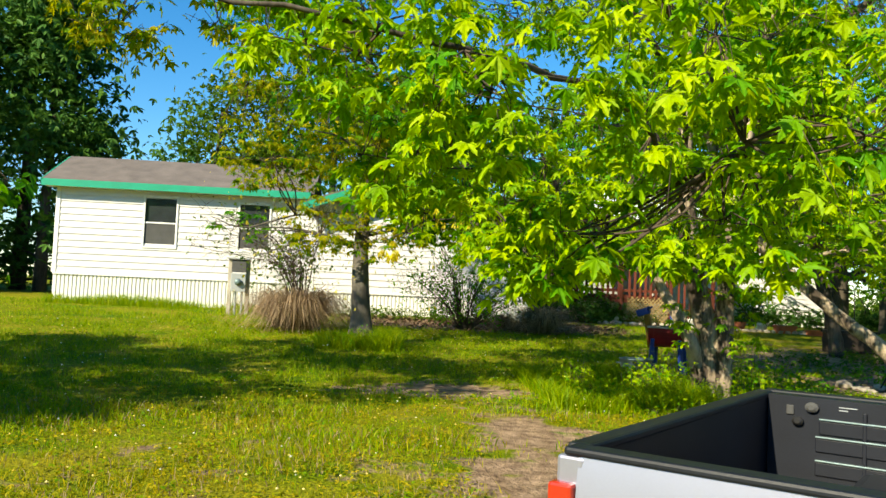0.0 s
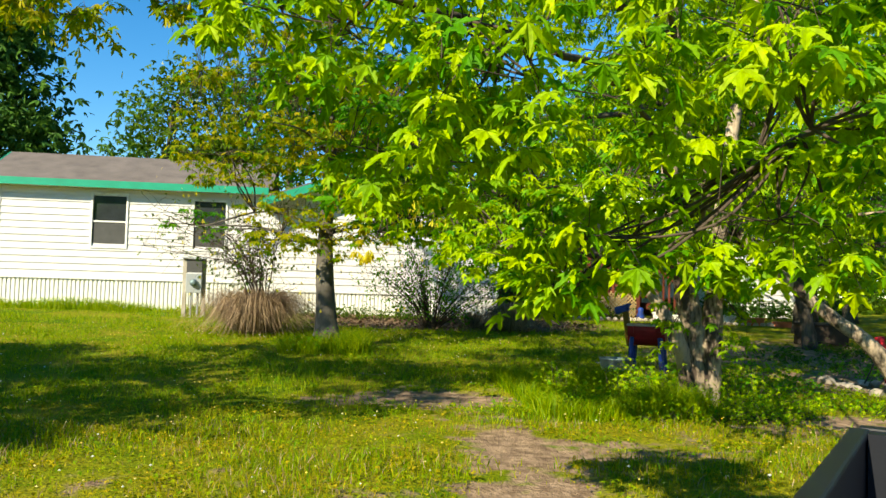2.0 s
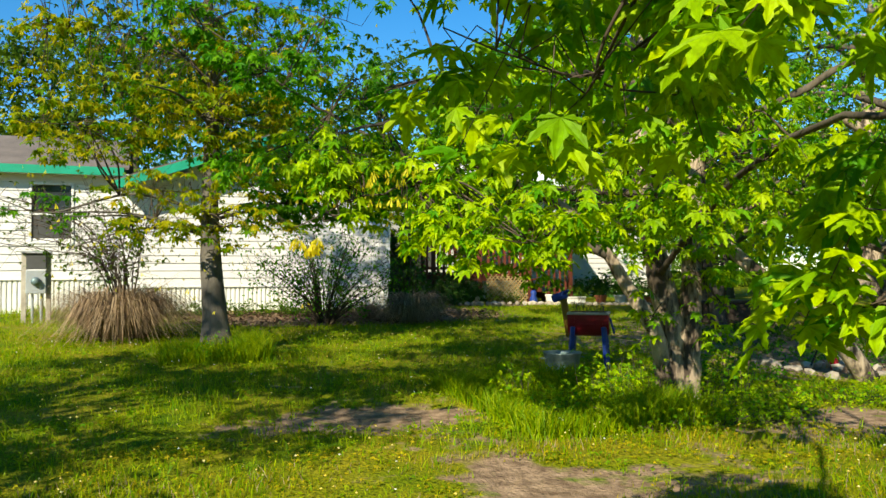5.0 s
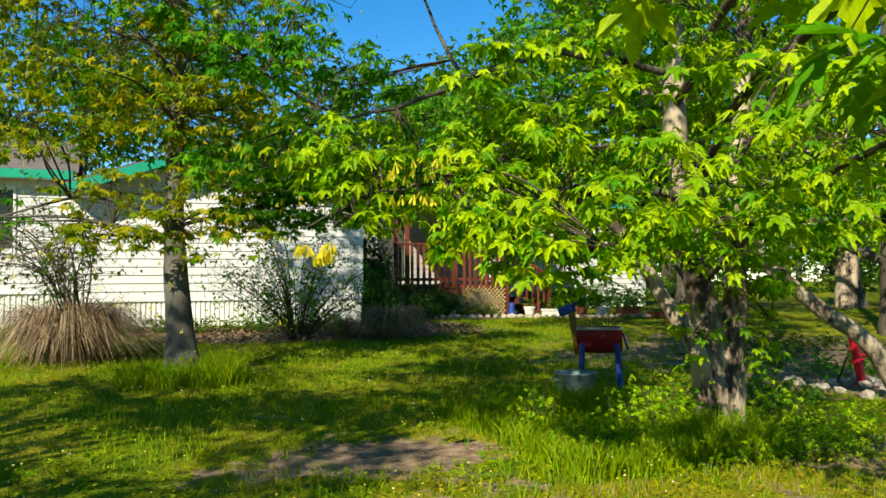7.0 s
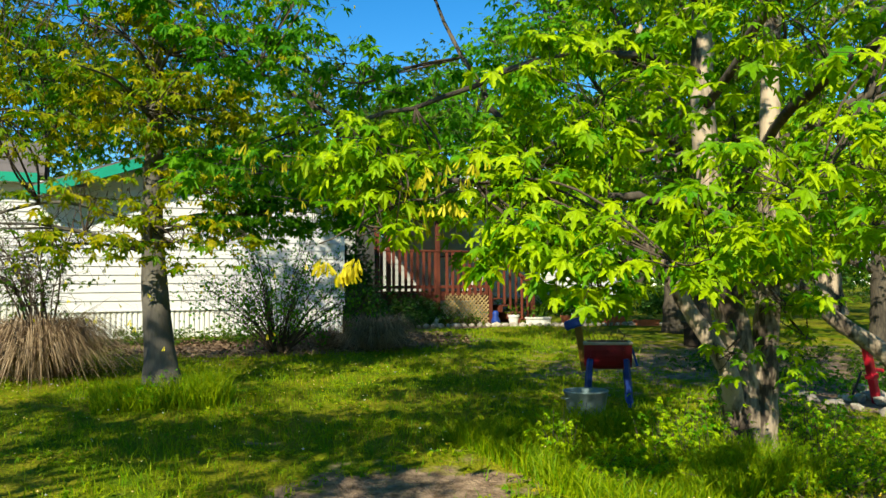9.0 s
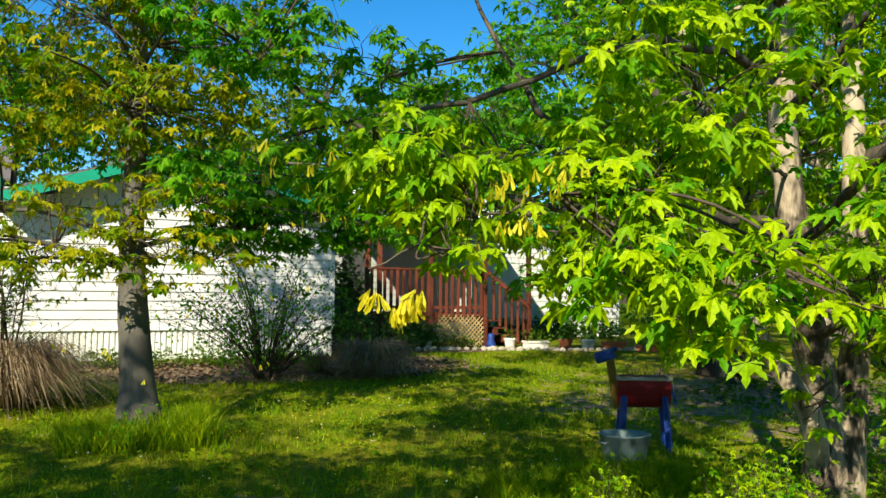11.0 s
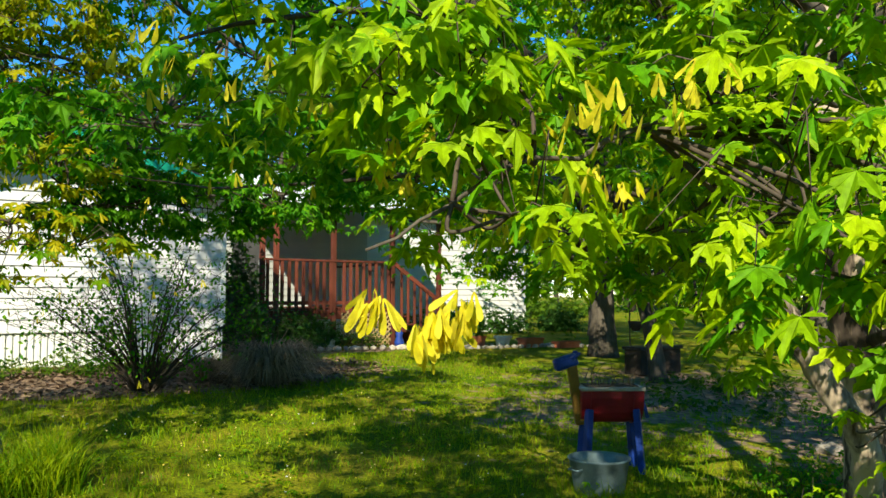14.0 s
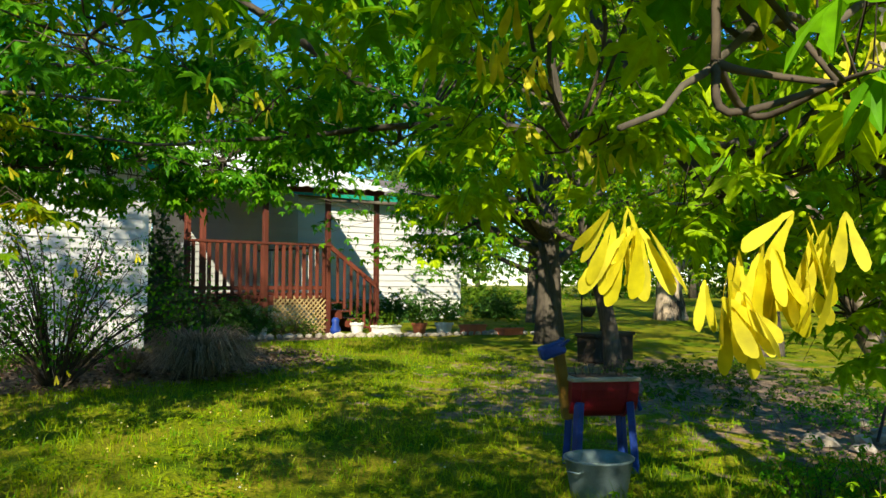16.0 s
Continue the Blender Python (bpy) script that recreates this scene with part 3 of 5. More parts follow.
roof_slab("roof", [(12.2, 32.0, 4.95), (19.2, 32.0, 4.95), (19.2, 34.3, 4.16), (12.2, 34.3, 4.16)], 0.05, M["shingle"], home)

porch = thing("porch_deck", "red-brown stained wooden deck with railing, steps and lattice", "deck")
DX0, DX1, DY0, DZ = 7.1, 11.3, 26.0, 1.36
for i in range(28):
    y = DY0 + 0.02 + i * 0.112
    part("deck_board", boxed(DX0, y, DZ - 0.035, DX1, y + 0.105, DZ), M["deckwood"], porch)
part("rim_joist", boxed(DX0, DY0 - 0.03, DZ - 0.24, DX1, DY0 + 0.015, DZ - 0.04), M["deckwood"], porch)
posts = [(7.2, 2.5), (8.05, 3.5), (8.36, 3.5), (9.72, 3.55), (11.25, 3.6), (12.57, 3.64)]
for x, top in posts:
    part("post", boxed(x - 0.05, DY0 - 0.08, 0.4, x + 0.05, DY0 + 0.02, top, bevel=0.008), M["deckwood"], porch)
top_rail = part("top_rail", boxed(8.05, DY0 - 0.10, 2.38, 11.3, DY0 + 0.04, 2.43, bevel=0.006), M["deckwood"], porch)
part("bottom_rail", boxed(8.05, DY0 - 0.05, DZ + 0.08, 11.3, DY0 - 0.01, DZ + 0.16), M["deckwood"], porch)
x = 8.15
while x < 11.25:
    if abs(x - 9.75) > 0.08:
        part("baluster", boxed(x - 0.035, DY0 - 0.085, DZ - 0.10, x + 0.035, DY0 - 0.05, 2.385), M["deckwood"], porch)
    x += 0.165
part("rail_brace", beam(bmesh.new(), (8.0, DY0 - 0.02, 2.42), (8.12, DY0 - 0.02, 2.98), 0.05, 0.04), M["deckwood"], porch)
# side rail along the far edge, by the steps
for i in range(9):
    part("baluster", boxed(11.28, 26.5 + 0.28 * i, DZ, 11.32, 26.54 + 0.28 * i, 2.36), M["whitepot"], porch)
part("top_rail", boxed(11.25, 26.4, 2.36, 11.35, 29.1, 2.41), M["black"], porch)
# steps down to the right
for i in range(5):
    z = DZ - 0.19 * (i + 1)
    xx = 11.35 + 0.27 * i
    part("tread", boxed(xx, DY0 - 0.02, z - 0.04, xx + 0.30, DY0 + 1.05, z, bevel=0.006), M["deckwood"], porch)
    part("riser", boxed(xx, DY0 + 0.0, z - 0.19, xx + 0.03, DY0 + 1.05, z - 0.04), M["deckwood"], porch)
part("stair_rail", beam(bmesh.new(), (11.3, DY0 - 0.05, 2.38), (12.6, DY0 - 0.05, 1.48), 0.05, 0.10, 0.006), M["deckwood"], porch)
for i in range(6):
    xx = 11.5 + 0.18 * i
    part("baluster", boxed(xx - 0.03, DY0 - 0.06, 1.15 - 0.14 * i, xx + 0.03, DY0 - 0.03, 2.24 - 0.125 * i), M["deckwood"], porch)
lat = new("lattice_panel")
lat.parent = porch
lat["label"] = "tan diagonal wooden lattice under the deck"
for k in range(-8, 16):
    for s in (-1, 1):
        a0 = 9.9 + k * 0.115
        pts = [(a0 + s * q, q) for q in np.linspace(0, 0.78, 30) if 9.9 <= a0 + s * q <= 11.2]
        if len(pts) > 3:
            part("lattice_slat", beam(bmesh.new(), (pts[0][0], DY0 - 0.05 - 0.012 * (s > 0), 0.52 + pts[0][1]), (pts[-1][0], DY0 - 0.05 - 0.012 * (s > 0), 0.52 + pts[-1][1]), 0.008, 0.032), M["lattice"], lat)
awn = thing("porch_awning", "white corrugated metal awning over the deck", "awning")
v, f = [], []
nseg = 60
for i in range(nseg + 1):
    x = 8.0 + 4.7 * i / nseg
    dz = 0.025 * (1 if (i // 2) % 2 else 0) + 0.03 * (x - 8)
    v += [(x, 25.45, 3.52 + dz), (x, 29.2, 4.75 + dz)]
for i in range(nseg):
    f.append((2 * i, 2 * i + 2, 2 * i + 3, 2 * i + 1))
sheet = raw("roof_sheet", v, f, M["awning"], awn)
sm = sheet.modifiers.new("thick", "SOLIDIFY")
sm.thickness = 0.02
part("awning_beam", beam(bmesh.new(), (8.0, 25.95, 3.53), (12.65, 25.95, 3.66), 0.09, 0.14, 0.006), M["deckwood"], awn, "dark stained beam")
for i in range(6):
    part("rafter", beam(bmesh.new(), (8.2 + 0.85 * i, 25.55, 3.46 + 0.026 * i), (8.2 + 0.85 * i, 29.15, 4.60 + 0.026 * i), 0.04, 0.09), M["deckwood"], awn)


# ---- utility pedestal by the home ----
def utility_pedestal():
    t = thing("utility_pedestal", "grey electric meter box on two posts", "meter box", (-1.0, 22.9, 0.36))
    for x in (-0.24, 0.20):
        part("post", boxed(x - 0.045, -0.04, -0.2, x + 0.045, 0.04, 1.45, bevel=0.006), M["weathered"], t)
    part("cabinet", boxed(-0.19, -0.16, 0.62, 0.17, 0.03, 1.08, bevel=0.012), M["greymetal"], t)
    part("breaker_box", boxed(-0.19, -0.12, 1.10, 0.17, 0.03, 1.42, bevel=0.012), M["screen"], t, "dark breaker box")
    bm = bmesh.new()
    lathe(bm, [(0.085, 0), (0.085, 0.05), (0.07, 0.10), (0.03, 0.115)], 18)
    bmesh.ops.rotate(bm, verts=bm.verts, matrix=Matrix.Rotation(radians(90), 3, "X"))
    bmesh.ops.translate(bm, verts=bm.verts, vec=(-0.01, -0.16, 0.86))
    part("meter_dial", bm, M["zinc"], t, "round glass meter", smooth=True)
    for x in (-0.08, 0.08):
        bm = bmesh.new()
        lathe(bm, [(0.025, -0.1), (0.025, 0.62)], 10, (x, -0.06, 0))
        part("conduit", bm, M["greymetal"], t)
    part("cap", boxed(-0.30, -0.18, 1.43, 0.26, 0.06, 1.46), M["greymetal"], t)


utility_pedestal()


# ---- pickup truck ----
def pickup():
    # local: x along the truck to its front, y to its left; origin under the near rear corner
    t = thing("pickup_truck", "silver pickup truck with black bed liner", "truck", (2.634, 4.438, -0.14), -41.0)
    t.matrix_basis = pose(2.634, 4.438, -0.14, 0, 0, -41.0) @ Matrix.Diagonal((1.25, 1.325, 0.935, 1.0))
    RAIL, W, L = 1.06, 1.40, 1.95
    side = bmesh.new()
    prof = [(0.0, 0.50), (-0.015, 0.74), (-0.004, 0.96), (0.004, 1.045)]
    for flip in (0, 1):
        vs = []
        for xx in (0.03, 0.5, 1.0, 1.5, L):
            vs.append([side.verts.new((xx, (p if not flip else W - p), z)) for p, z in prof])
        for a, b in zip(vs, vs[1:]):
            for i in range(3):
                q = (a[i], b[i], b[i + 1], a[i + 1])
                side.faces.new(q if not flip else q[::-1])
    part("bed_side", side, M["silver"], t, smooth=True)
    part("tailgate", boxed(-0.018, 0.05, 0.52, 0.006, W - 0.05, RAIL - 0.03, bevel=0.008), M["silver"], t)
    part("tailgate_liner", boxed(0.008, 0.05, 0.56, 0.026, W - 0.05, RAIL - 0.012, bevel=0.006), M["liner"], t)
    cap = bmesh.new()
    box(cap, 0.0, -0.002, RAIL - 0.022, L, 0.05, RAIL, bevel=0.008)
    box(cap, 0.0, W - 0.05, RAIL - 0.022, L, W + 0.002, RAIL, bevel=0.008)
    part("rail_cap", cap, M["liner"], t, "black plastic rail cap")
    part("tailgate_cap", boxed(-0.02, 0.05, RAIL - 0.03, 0.03, W - 0.05, RAIL - 0.002, bevel=0.008), M["liner"], t)
    part("bed_floor", boxed(0.05, 0.08, 0.54, L, W - 0.08, 0.58), M["liner"], t)
    part("wheel_arch", boxed(0.30, 1.02, 0.58, 1.25, W - 0.115, 0.785, bevel=0.03), M["liner"], t)
    part("bulkhead", boxed(L - 0.05, 0.08, 0.58, L, W - 0.08, RAIL), M["liner"], t)
    far = part("bed_liner_wall", boxed(0.03, W - 0.115, 0.58, L - 0.05, W - 0.05, RAIL - 0.008), M["liner"], t)
    for x0, z in ((0.18, 0.968), (0.17, 0.896), (0.17, 0.80)):
        # Pale zinc stands for the sun's highlight along each ridge.
        part("liner_ridge", boxed(x0, W - 0.127, z - 0.004, L - 0.1, W - 0.115, z + 0.004, bevel=0.003), M["zinc"], far, "moulded ridge with its highlight put into a pale colour")
        part("liner_step", boxed(x0, W - 0.122, z - 0.06, L - 0.1, W - 0.1152, z - 0.006, bevel=0.003), M["liner"], far)
    for x0 in (0.30, 0.68):
        part("liner_groove", boxed(x0, W - 0.124, 0.60, x0 + 0.012, W - 0.1155, RAIL - 0.05, bevel=0.003), M["liner"], far)
    for x0 in (1.06, 1.44):
        part("liner_rib", boxed(x0, W - 0.135, 0.58, x0 + 0.07, W - 0.116, RAIL - 0.09, bevel=0.008), M["liner"], far)
    for nm, xx, z, r, mt in (("tie_down", 0.12, 0.952, 0.017, "black"), ("moulded_disc", 0.16, 1.014, 0.020, "screen")):
        bm = bmesh.new()
        lathe(bm, [(r, 0), (r, 0.012), (r * 0.5, 0.018)], 16)
        bmesh.ops.rotate(bm, verts=bm.verts, matrix=Matrix.Rotation(radians(90), 3, "X"))
        bmesh.ops.translate(bm, verts=bm.verts, vec=(xx, W - 0.116, z))
        part(nm, bm, M[mt], far)
    for i, (w, z) in enumerate(((0.05, 1.022), (0.025, 1.010))):
        part("lettering_bar", boxed(0.235, W - 0.118, z, 0.235 + w, W - 0.1135, z + 0.004), M["greymetal"], far, "pale moulded lettering")
    part("corner_seal", boxed(0.085, W - 0.121, 0.975, 0.108, W - 0.114, RAIL - 0.045, bevel=0.004), M["screen"], far, "scuffed pale corner")
    part("bed_liner_wall", boxed(0.03, 0.05, 0.58, L - 0.05, 0.075, RAIL - 0.008), M["liner"], t)
    for y in (0.0, W):
        s = 1 if y == 0 else -1
        bm = boxed(-0.022, y - s * 0.017, 0.62, 0.028, y + s * 0.045, 0.975, bevel=0.008)
        part("tail_light", bm, M["redlens"], t, "red tail light")
    for y in (0.001, W - 0.051):
        part("corner_post", boxed(-0.014, y, 0.52, 0.045, y + 0.05, 1.038, bevel=0.008), M["silver"], t)
    part("bumper", boxed(-0.16, -0.02, 0.36, -0.02, W + 0.02, 0.50, bevel=0.02), M["greymetal"], t)
    # cab and bonnet
    cab = bmesh.new()
    prof = [(L + 0.06, 0.42), (L + 0.06, 1.10), (L + 0.22, 1.58), (L + 1.10, 1.60), (L + 1.62, 1.10), (L + 2.75, 0.98), (L + 2.85, 0.45)]
    a = [cab.verts.new((px, 0.02 + (0.10 if pz > 1.2 else 0), pz)) for px, pz in prof]
    b = [cab.verts.new((px, W - 0.02 - (0.10 if pz > 1.2 else 0), pz)) for px, pz in prof]
    cab.faces.new(a)
    cab.faces.new(b[::-1])
    for i in range(len(prof)):
        j = (i + 1) % len(prof)
        cab.faces.new((a[j], a[i], b[i], b[j]))
    bmesh.ops.recalc_face_normals(cab, faces=cab.faces)
    part("cab", cab, M["silver"], t)
    part("rear_window", boxed(L + 0.10, 0.25, 1.16, L + 0.13, W - 0.25, 1.48), M["glass"], t)
    for y in (0.115, W - 0.135):
        part("door_glass", boxed(L + 0.32, y - 0.02, 1.14, L + 1.1, y + 0.02 + 0.0, 1.5), M["glass"], t)
    for wx in (0.85, L + 2.15):
        for y in (0.10, W - 0.10):
            bm = bmesh.new()
            lathe(bm, [(0.20, -0.1), (0.33, -0.1), (0.35, -0.06), (0.35, 0.06), (0.33, 0.1), (0.20, 0.1)], 28)
            bmesh.ops.rotate(bm, verts=bm.verts, matrix=Matrix.Rotation(radians(90), 3, "X"))
            bmesh.ops.scale(bm, verts=bm.verts, vec=(0.75, 1, 1))
            bmesh.ops.translate(bm, verts=bm.verts, vec=(wx, y, 0.35))
            wheel = part("wheel", bm, M["rubber"], t)
            bm = bmesh.new()
            lathe(bm, [(0.20, -0.105), (0.19, 0.0), (0.20, 0.105)], 24)
            bmesh.ops.rotate(bm, verts=bm.verts, matrix=Matrix.Rotation(radians(90), 3, "X"))
            bmesh.ops.scale(bm, verts=bm.verts, vec=(0.75, 1, 1))
            bmesh.ops.translate(bm, verts=bm.verts, vec=(wx, y, 0.35))
            part("rim", bm, M["greymetal"], wheel)
    c = math.cos(radians(-41.0)), math.sin(radians(-41.0))
    sheet = boxed(-0.25, -0.12, 0, 0.25, 0.12, 0.012, bevel=0.003)
    ob = part("cardboard_sheet", sheet, M["cardboard"])
    ob.matrix_basis = pose(2.634 + 0.74 * c[0] - 1.53 * c[1], 4.438 + 0.74 * c[1] + 1.53 * c[0], 0.596, 0, 0, -38)
    tagged(ob, "tan cardboard sheet lying on the bed's wheel arch", "cardboard")


pickup()


# ---- yard ornaments ----
def animal_planter():
    """A painted wooden animal: half-barrel body, blue legs, blue head and ochre neck."""
    t = thing("animal_planter", "red wooden animal planter with blue head and legs", "planter", (7.14, 15.46, 0.0), -34)
    bm = bmesh.new()
    seg = 14
    rows = []
    for xx, k in ((-0.29, 0.94), (-0.15, 1.0), (0.15, 1.0), (0.29, 0.94)):
        rows.append([bm.verts.new((xx, 0.17 * k * math.cos(a), 0.76 - 0.32 * k * math.sin(a))) for a in np.linspace(0, math.pi, seg)])
    for a, b in zip(rows, rows[1:]):
        for i in range(seg - 1):
            bm.faces.new((a[i], b[i], b[i + 1], a[i + 1]))
    for r in (rows[0], rows[-1][::-1]):
        bm.faces.new(r)
    bmesh.ops.recalc_face_normals(bm, faces=bm.faces)
    body = part("body", bm, M["redpaint"], t, "faded red barrel body")
    for xx in (-0.2, 0.2):
        hoop = bmesh.new()
        pts = [(xx, 0.174 * math.cos(a), 0.76 - 0.325 * math.sin(a)) for a in np.linspace(0, math.pi, 14)]
        for a, b in zip(pts, pts[1:]):
            beam(hoop, a, b, 0.02, 0.008)
        part("hoop", hoop, M["redpaint"], body)
    part("rim_board", boxed(-0.30, -0.185, 0.75, 0.30, 0.185, 0.785, bevel=0.008), M["weathered"], t, "weathered grey top board")
    part("soil", boxed(-0.25, -0.13, 0.76, 0.25, 0.13, 0.792), M["soil"], t)
    for xx, yy, m in ((-0.22, -0.13, "bluepaint"), (0.22, -0.13, "bluepaint"), (-0.22, 0.13, "bluepaint"), (0.22, 0.13, "bluepaint")):
        part("leg", beam(bmesh.new(), (xx * 1.2, yy * 1.15, -0.04), (xx, yy, 0.58), 0.075, 0.06, 0.01), M[m], t)
    part("neck", beam(bmesh.new(), (-0.28, 0, 0.42), (-0.36, 0, 0.98), 0.10, 0.09, 0.015), M["yellowwood"], t, "ochre painted neck")
    bm = boxed(-0.13, -0.06, -0.05, 0.10, 0.06, 0.07, bevel=0.03)
    bmesh.ops.rotate(bm, verts=bm.verts, matrix=Matrix.Rotation(radians(-18), 3, "Y"))
    bmesh.ops.translate(bm, verts=bm.verts, vec=(-0.40, 0, 1.0))
    head = part("head", bm, M["bluepaint"], t, "blue painted head")
    for y in (-0.05, 0.05):
        part("ear", beam(bmesh.new(), (-0.35, y, 1.04), (-0.30, y * 2.0, 1.10), 0.05, 0.02, 0.006), M["bluepaint"], head)
    part("tail", beam(bmesh.new(), (0.30, 0, 0.70), (0.36, 0, 0.48), 0.04, 0.03, 0.006), M["bluepaint"], t)
    # dry stalks standing in the soil
    tb, r = Tubes(), random.Random(4)
    for i in range(16):
        a = (r.uniform(-0.22, 0.22), r.uniform(-0.1, 0.1), 0.78)
        tb.add([a, (a[0] + r.uniform(-0.05, 0.05), a[1], 0.86), (a[0] + r.uniform(-0.12, 0.12), a[1] + r.uniform(-0.08, 0.08), r.uniform(0.88, 1.05))], 0.004, 0.002, 4)
    tb.make("dry_stalks", M["twig"], t)


animal_planter()


def wash_tub(x, y, z):
    t = thing("wash_tub", "galvanised metal wash tub in the grass", "tub", (x, y, z))
    bm = bmesh.new()
    lathe(bm, [(0.205, 0.0), (0.215, 0.10), (0.25, 0.30), (0.262, 0.31), (0.262, 0.325), (0.245, 0.325), (0.235, 0.30), (0.205, 0.08), (0.0001, 0.07)], 28)
    part("tub_body", bm, M["zinc"], t, smooth=True)
    for s in (-1, 1):
        h = Tubes()
        h.add([(s * 0.255, -0.06, 0.26), (s * 0.30, -0.05, 0.25), (s * 0.30, 0.05, 0.25), (s * 0.255, 0.06, 0.26)], 0.008, 0.008, 6)
        h.make("handle", M["zinc"], t)
    bm = bmesh.new()
    lathe(bm, [(0.22, 0.16), (0.0001, 0.19)], 20)
    part("soil", bm, M["soil"], t)


wash_tub(6.42, 14.92, -0.04)


def red_pump():
    """A red-painted iron post with a side arm, leaning a little."""
    t = thing("yard_pump", "bright red painted iron hand pump, leaning", "pump", (10.42, 14.25, -0.05))
    bm = beam(bmesh.new(), (0.06, 0, -0.05), (-0.12, 0, 0.72), 0.10, 0.09, 0.02)
    part("post", bm, M["redmetal"], t)
    part("cap", beam(bmesh.new(), (-0.12, 0, 0.70), (-0.135, 0, 0.77), 0.12, 0.11, 0.02), M["redmetal"], t)
    part("spout", beam(bmesh.new(), (-0.03, 0, 0.42), (0.16, -0.02, 0.40), 0.05, 0.05, 0.012), M["redmetal"], t)
    part("collar", beam(bmesh.new(), (-0.02, 0, 0.30), (-0.035, 0, 0.37), 0.13, 0.12, 0.015), M["redmetal"], t)
    part("handle", beam(bmesh.new(), (-0.16, 0.05, 0.40), (-0.32, 0.08, 0.06), 0.03, 0.02, 0.006), M["black"], t, "black iron handle")


red_pump()


def plant_hanger():
    """A black iron frame of two rods, a bar and a curved arm, with a basket hung from it and a trough at its foot."""
    x, y = 13.2, 20.3
    t = thing("plant_hanger", "black iron plant hanger with one hanging basket", "plant hanger", (x, y, float(ground_z(x, y))))
    for px in (-0.27, 0.27):
        rod = Tubes()
        rod.add([(px, 0, -0.1), (px, 0, 0.7), (px, 0, 1.40)], 0.014, 0.012, 7)
        rod.make("rod", M["black"], t)
    bar = Tubes()
    bar.add([(-0.42, 0, 1.43), (0.0, 0, 1.41), (0.30, 0, 1.39)], 0.016, 0.014, 7)
    bar.make("cross_bar", M["black"], t)
    arm = Tubes()
    arm.add(smoothline([(0.0, 0, 1.36), (0.28, 0, 1.30), (0.48, 0, 1.12), (0.55, 0, 0.88)], 5), 0.013, 0.010, 7)
    arm.make("curved_arm", M["black"], t)
    bm = bmesh.new()
    lathe(bm, [(0.06, 0.74), (0.13, 0.84), (0.15, 0.92), (0.14, 0.92), (0.10, 0.86)], 16, (-0.13, -0.03, 0))
    basket = part("hanging_basket", bm, M["soil"], t, "dark moss-lined basket", smooth=True)
    wire = Tubes()
    for a in (0, 2.1, 4.2):
        wire.add([(-0.13 + 0.14 * math.cos(a), -0.03 + 0.14 * math.sin(a), 0.92), (-0.13, -0.02, 1.36)], 0.004, 0.004, 4)
    wire.make("hanging_wire", M["black"], basket)
    b = thing("planter_box", "dark weathered planter box under the iron hanger", "planter", (x - 0.05, y - 0.35, float(ground_z(x, y - 0.35))))
    bm = boxed(-0.55, -0.2, 0, 0.55, 0.2, 0.46, bevel=0.02)
    part("box", bm, M["soil"], b)
    part("rim", boxed(-0.58, -0.23, 0.44, 0.58, 0.23, 0.50, bevel=0.012), M["black"], b)


plant_hanger()


def flower_pot(name, x, y, r, h, m, label, square=False, plant=0, seed=0, long=1.0):
    t = thing(name, label, "flower pot", (x, y, float(ground_z(x, y)) - 0.01), group="pots along the bed")
    bm = bmesh.new()
    if square:
        box(bm, -r * long, -r * 0.7, 0, r * long, r * 0.7, h, bevel=0.012)
        box(bm, -r * long - 0.02, -r * 0.7 - 0.02, h - 0.05, r * long + 0.02, r * 0.7 + 0.02, h, bevel=0.008)
    else:
        lathe(bm, [(r * 0.7, 0), (r * 0.93, h * 0.8), (r * 1.05, h * 0.8), (r * 1.05, h), (r * 0.93, h), (r * 0.88, h * 0.85), (0.001, h * 0.84)], 18)
    part("pot", bm, M[m], t)
    if plant:
        rg = np.random.default_rng(seed)
        p = np.stack([rg.normal(0, r * 0.6 * (long if square else 1), plant), rg.normal(0, r * 0.5, plant), h + rg.uniform(0, 0.28, plant)], -1)
        vv, ff = scatter(LEAF1, p, turned(rg, plant, 0.7, 0.2), rg.uniform(0.06, 0.11, plant))
        tagged(raw("plant", vv, ff, M["woodsleaf"], t), kind="stuff")


flower_pot("flower_pot", 9.45, 25.6, 0.13, 0.24, "whitepot", "small whitewashed pot beside the deck")
flower_pot("flower_pot", 11.6, 25.35, 0.15, 0.26, "whitepot", "whitewashed round flower pot", plant=40, seed=1)
flower_pot("window_box", 12.2, 25.1, 0.22, 0.20, "whitepot", "white rectangular flower trough", True, 60, 2, 1.3)
flower_pot("flower_pot", 12.85, 24.75, 0.17, 0.24, "terracotta", "round terracotta flower pot", plant=60, seed=3)
flower_pot("flower_pot", 13.35, 24.5, 0.20, 0.24, "whitepot", "wide whitewashed flower pot", plant=60, seed=4)
flower_pot("window_box", 13.85, 24.1, 0.22, 0.22, "terracotta", "long terracotta flower trough", True, 30, 5, 1.2)
flower_pot("window_box", 14.6, 23.7, 0.2, 0.16, "terracotta", "low long terracotta flower trough", True, 40, 6, 1.5)
bm = bmesh.new()
lathe(bm, [(0.10, 0), (0.12, 0.1), (0.07, 0.22), (0.09, 0.30), (0.05, 0.36)], 14)
tagged(part("garden_globe", bm, M["bluepaint"], smooth=True), "small blue glazed garden ornament", "ornament").location = (11.15, 25.5, 0.49)
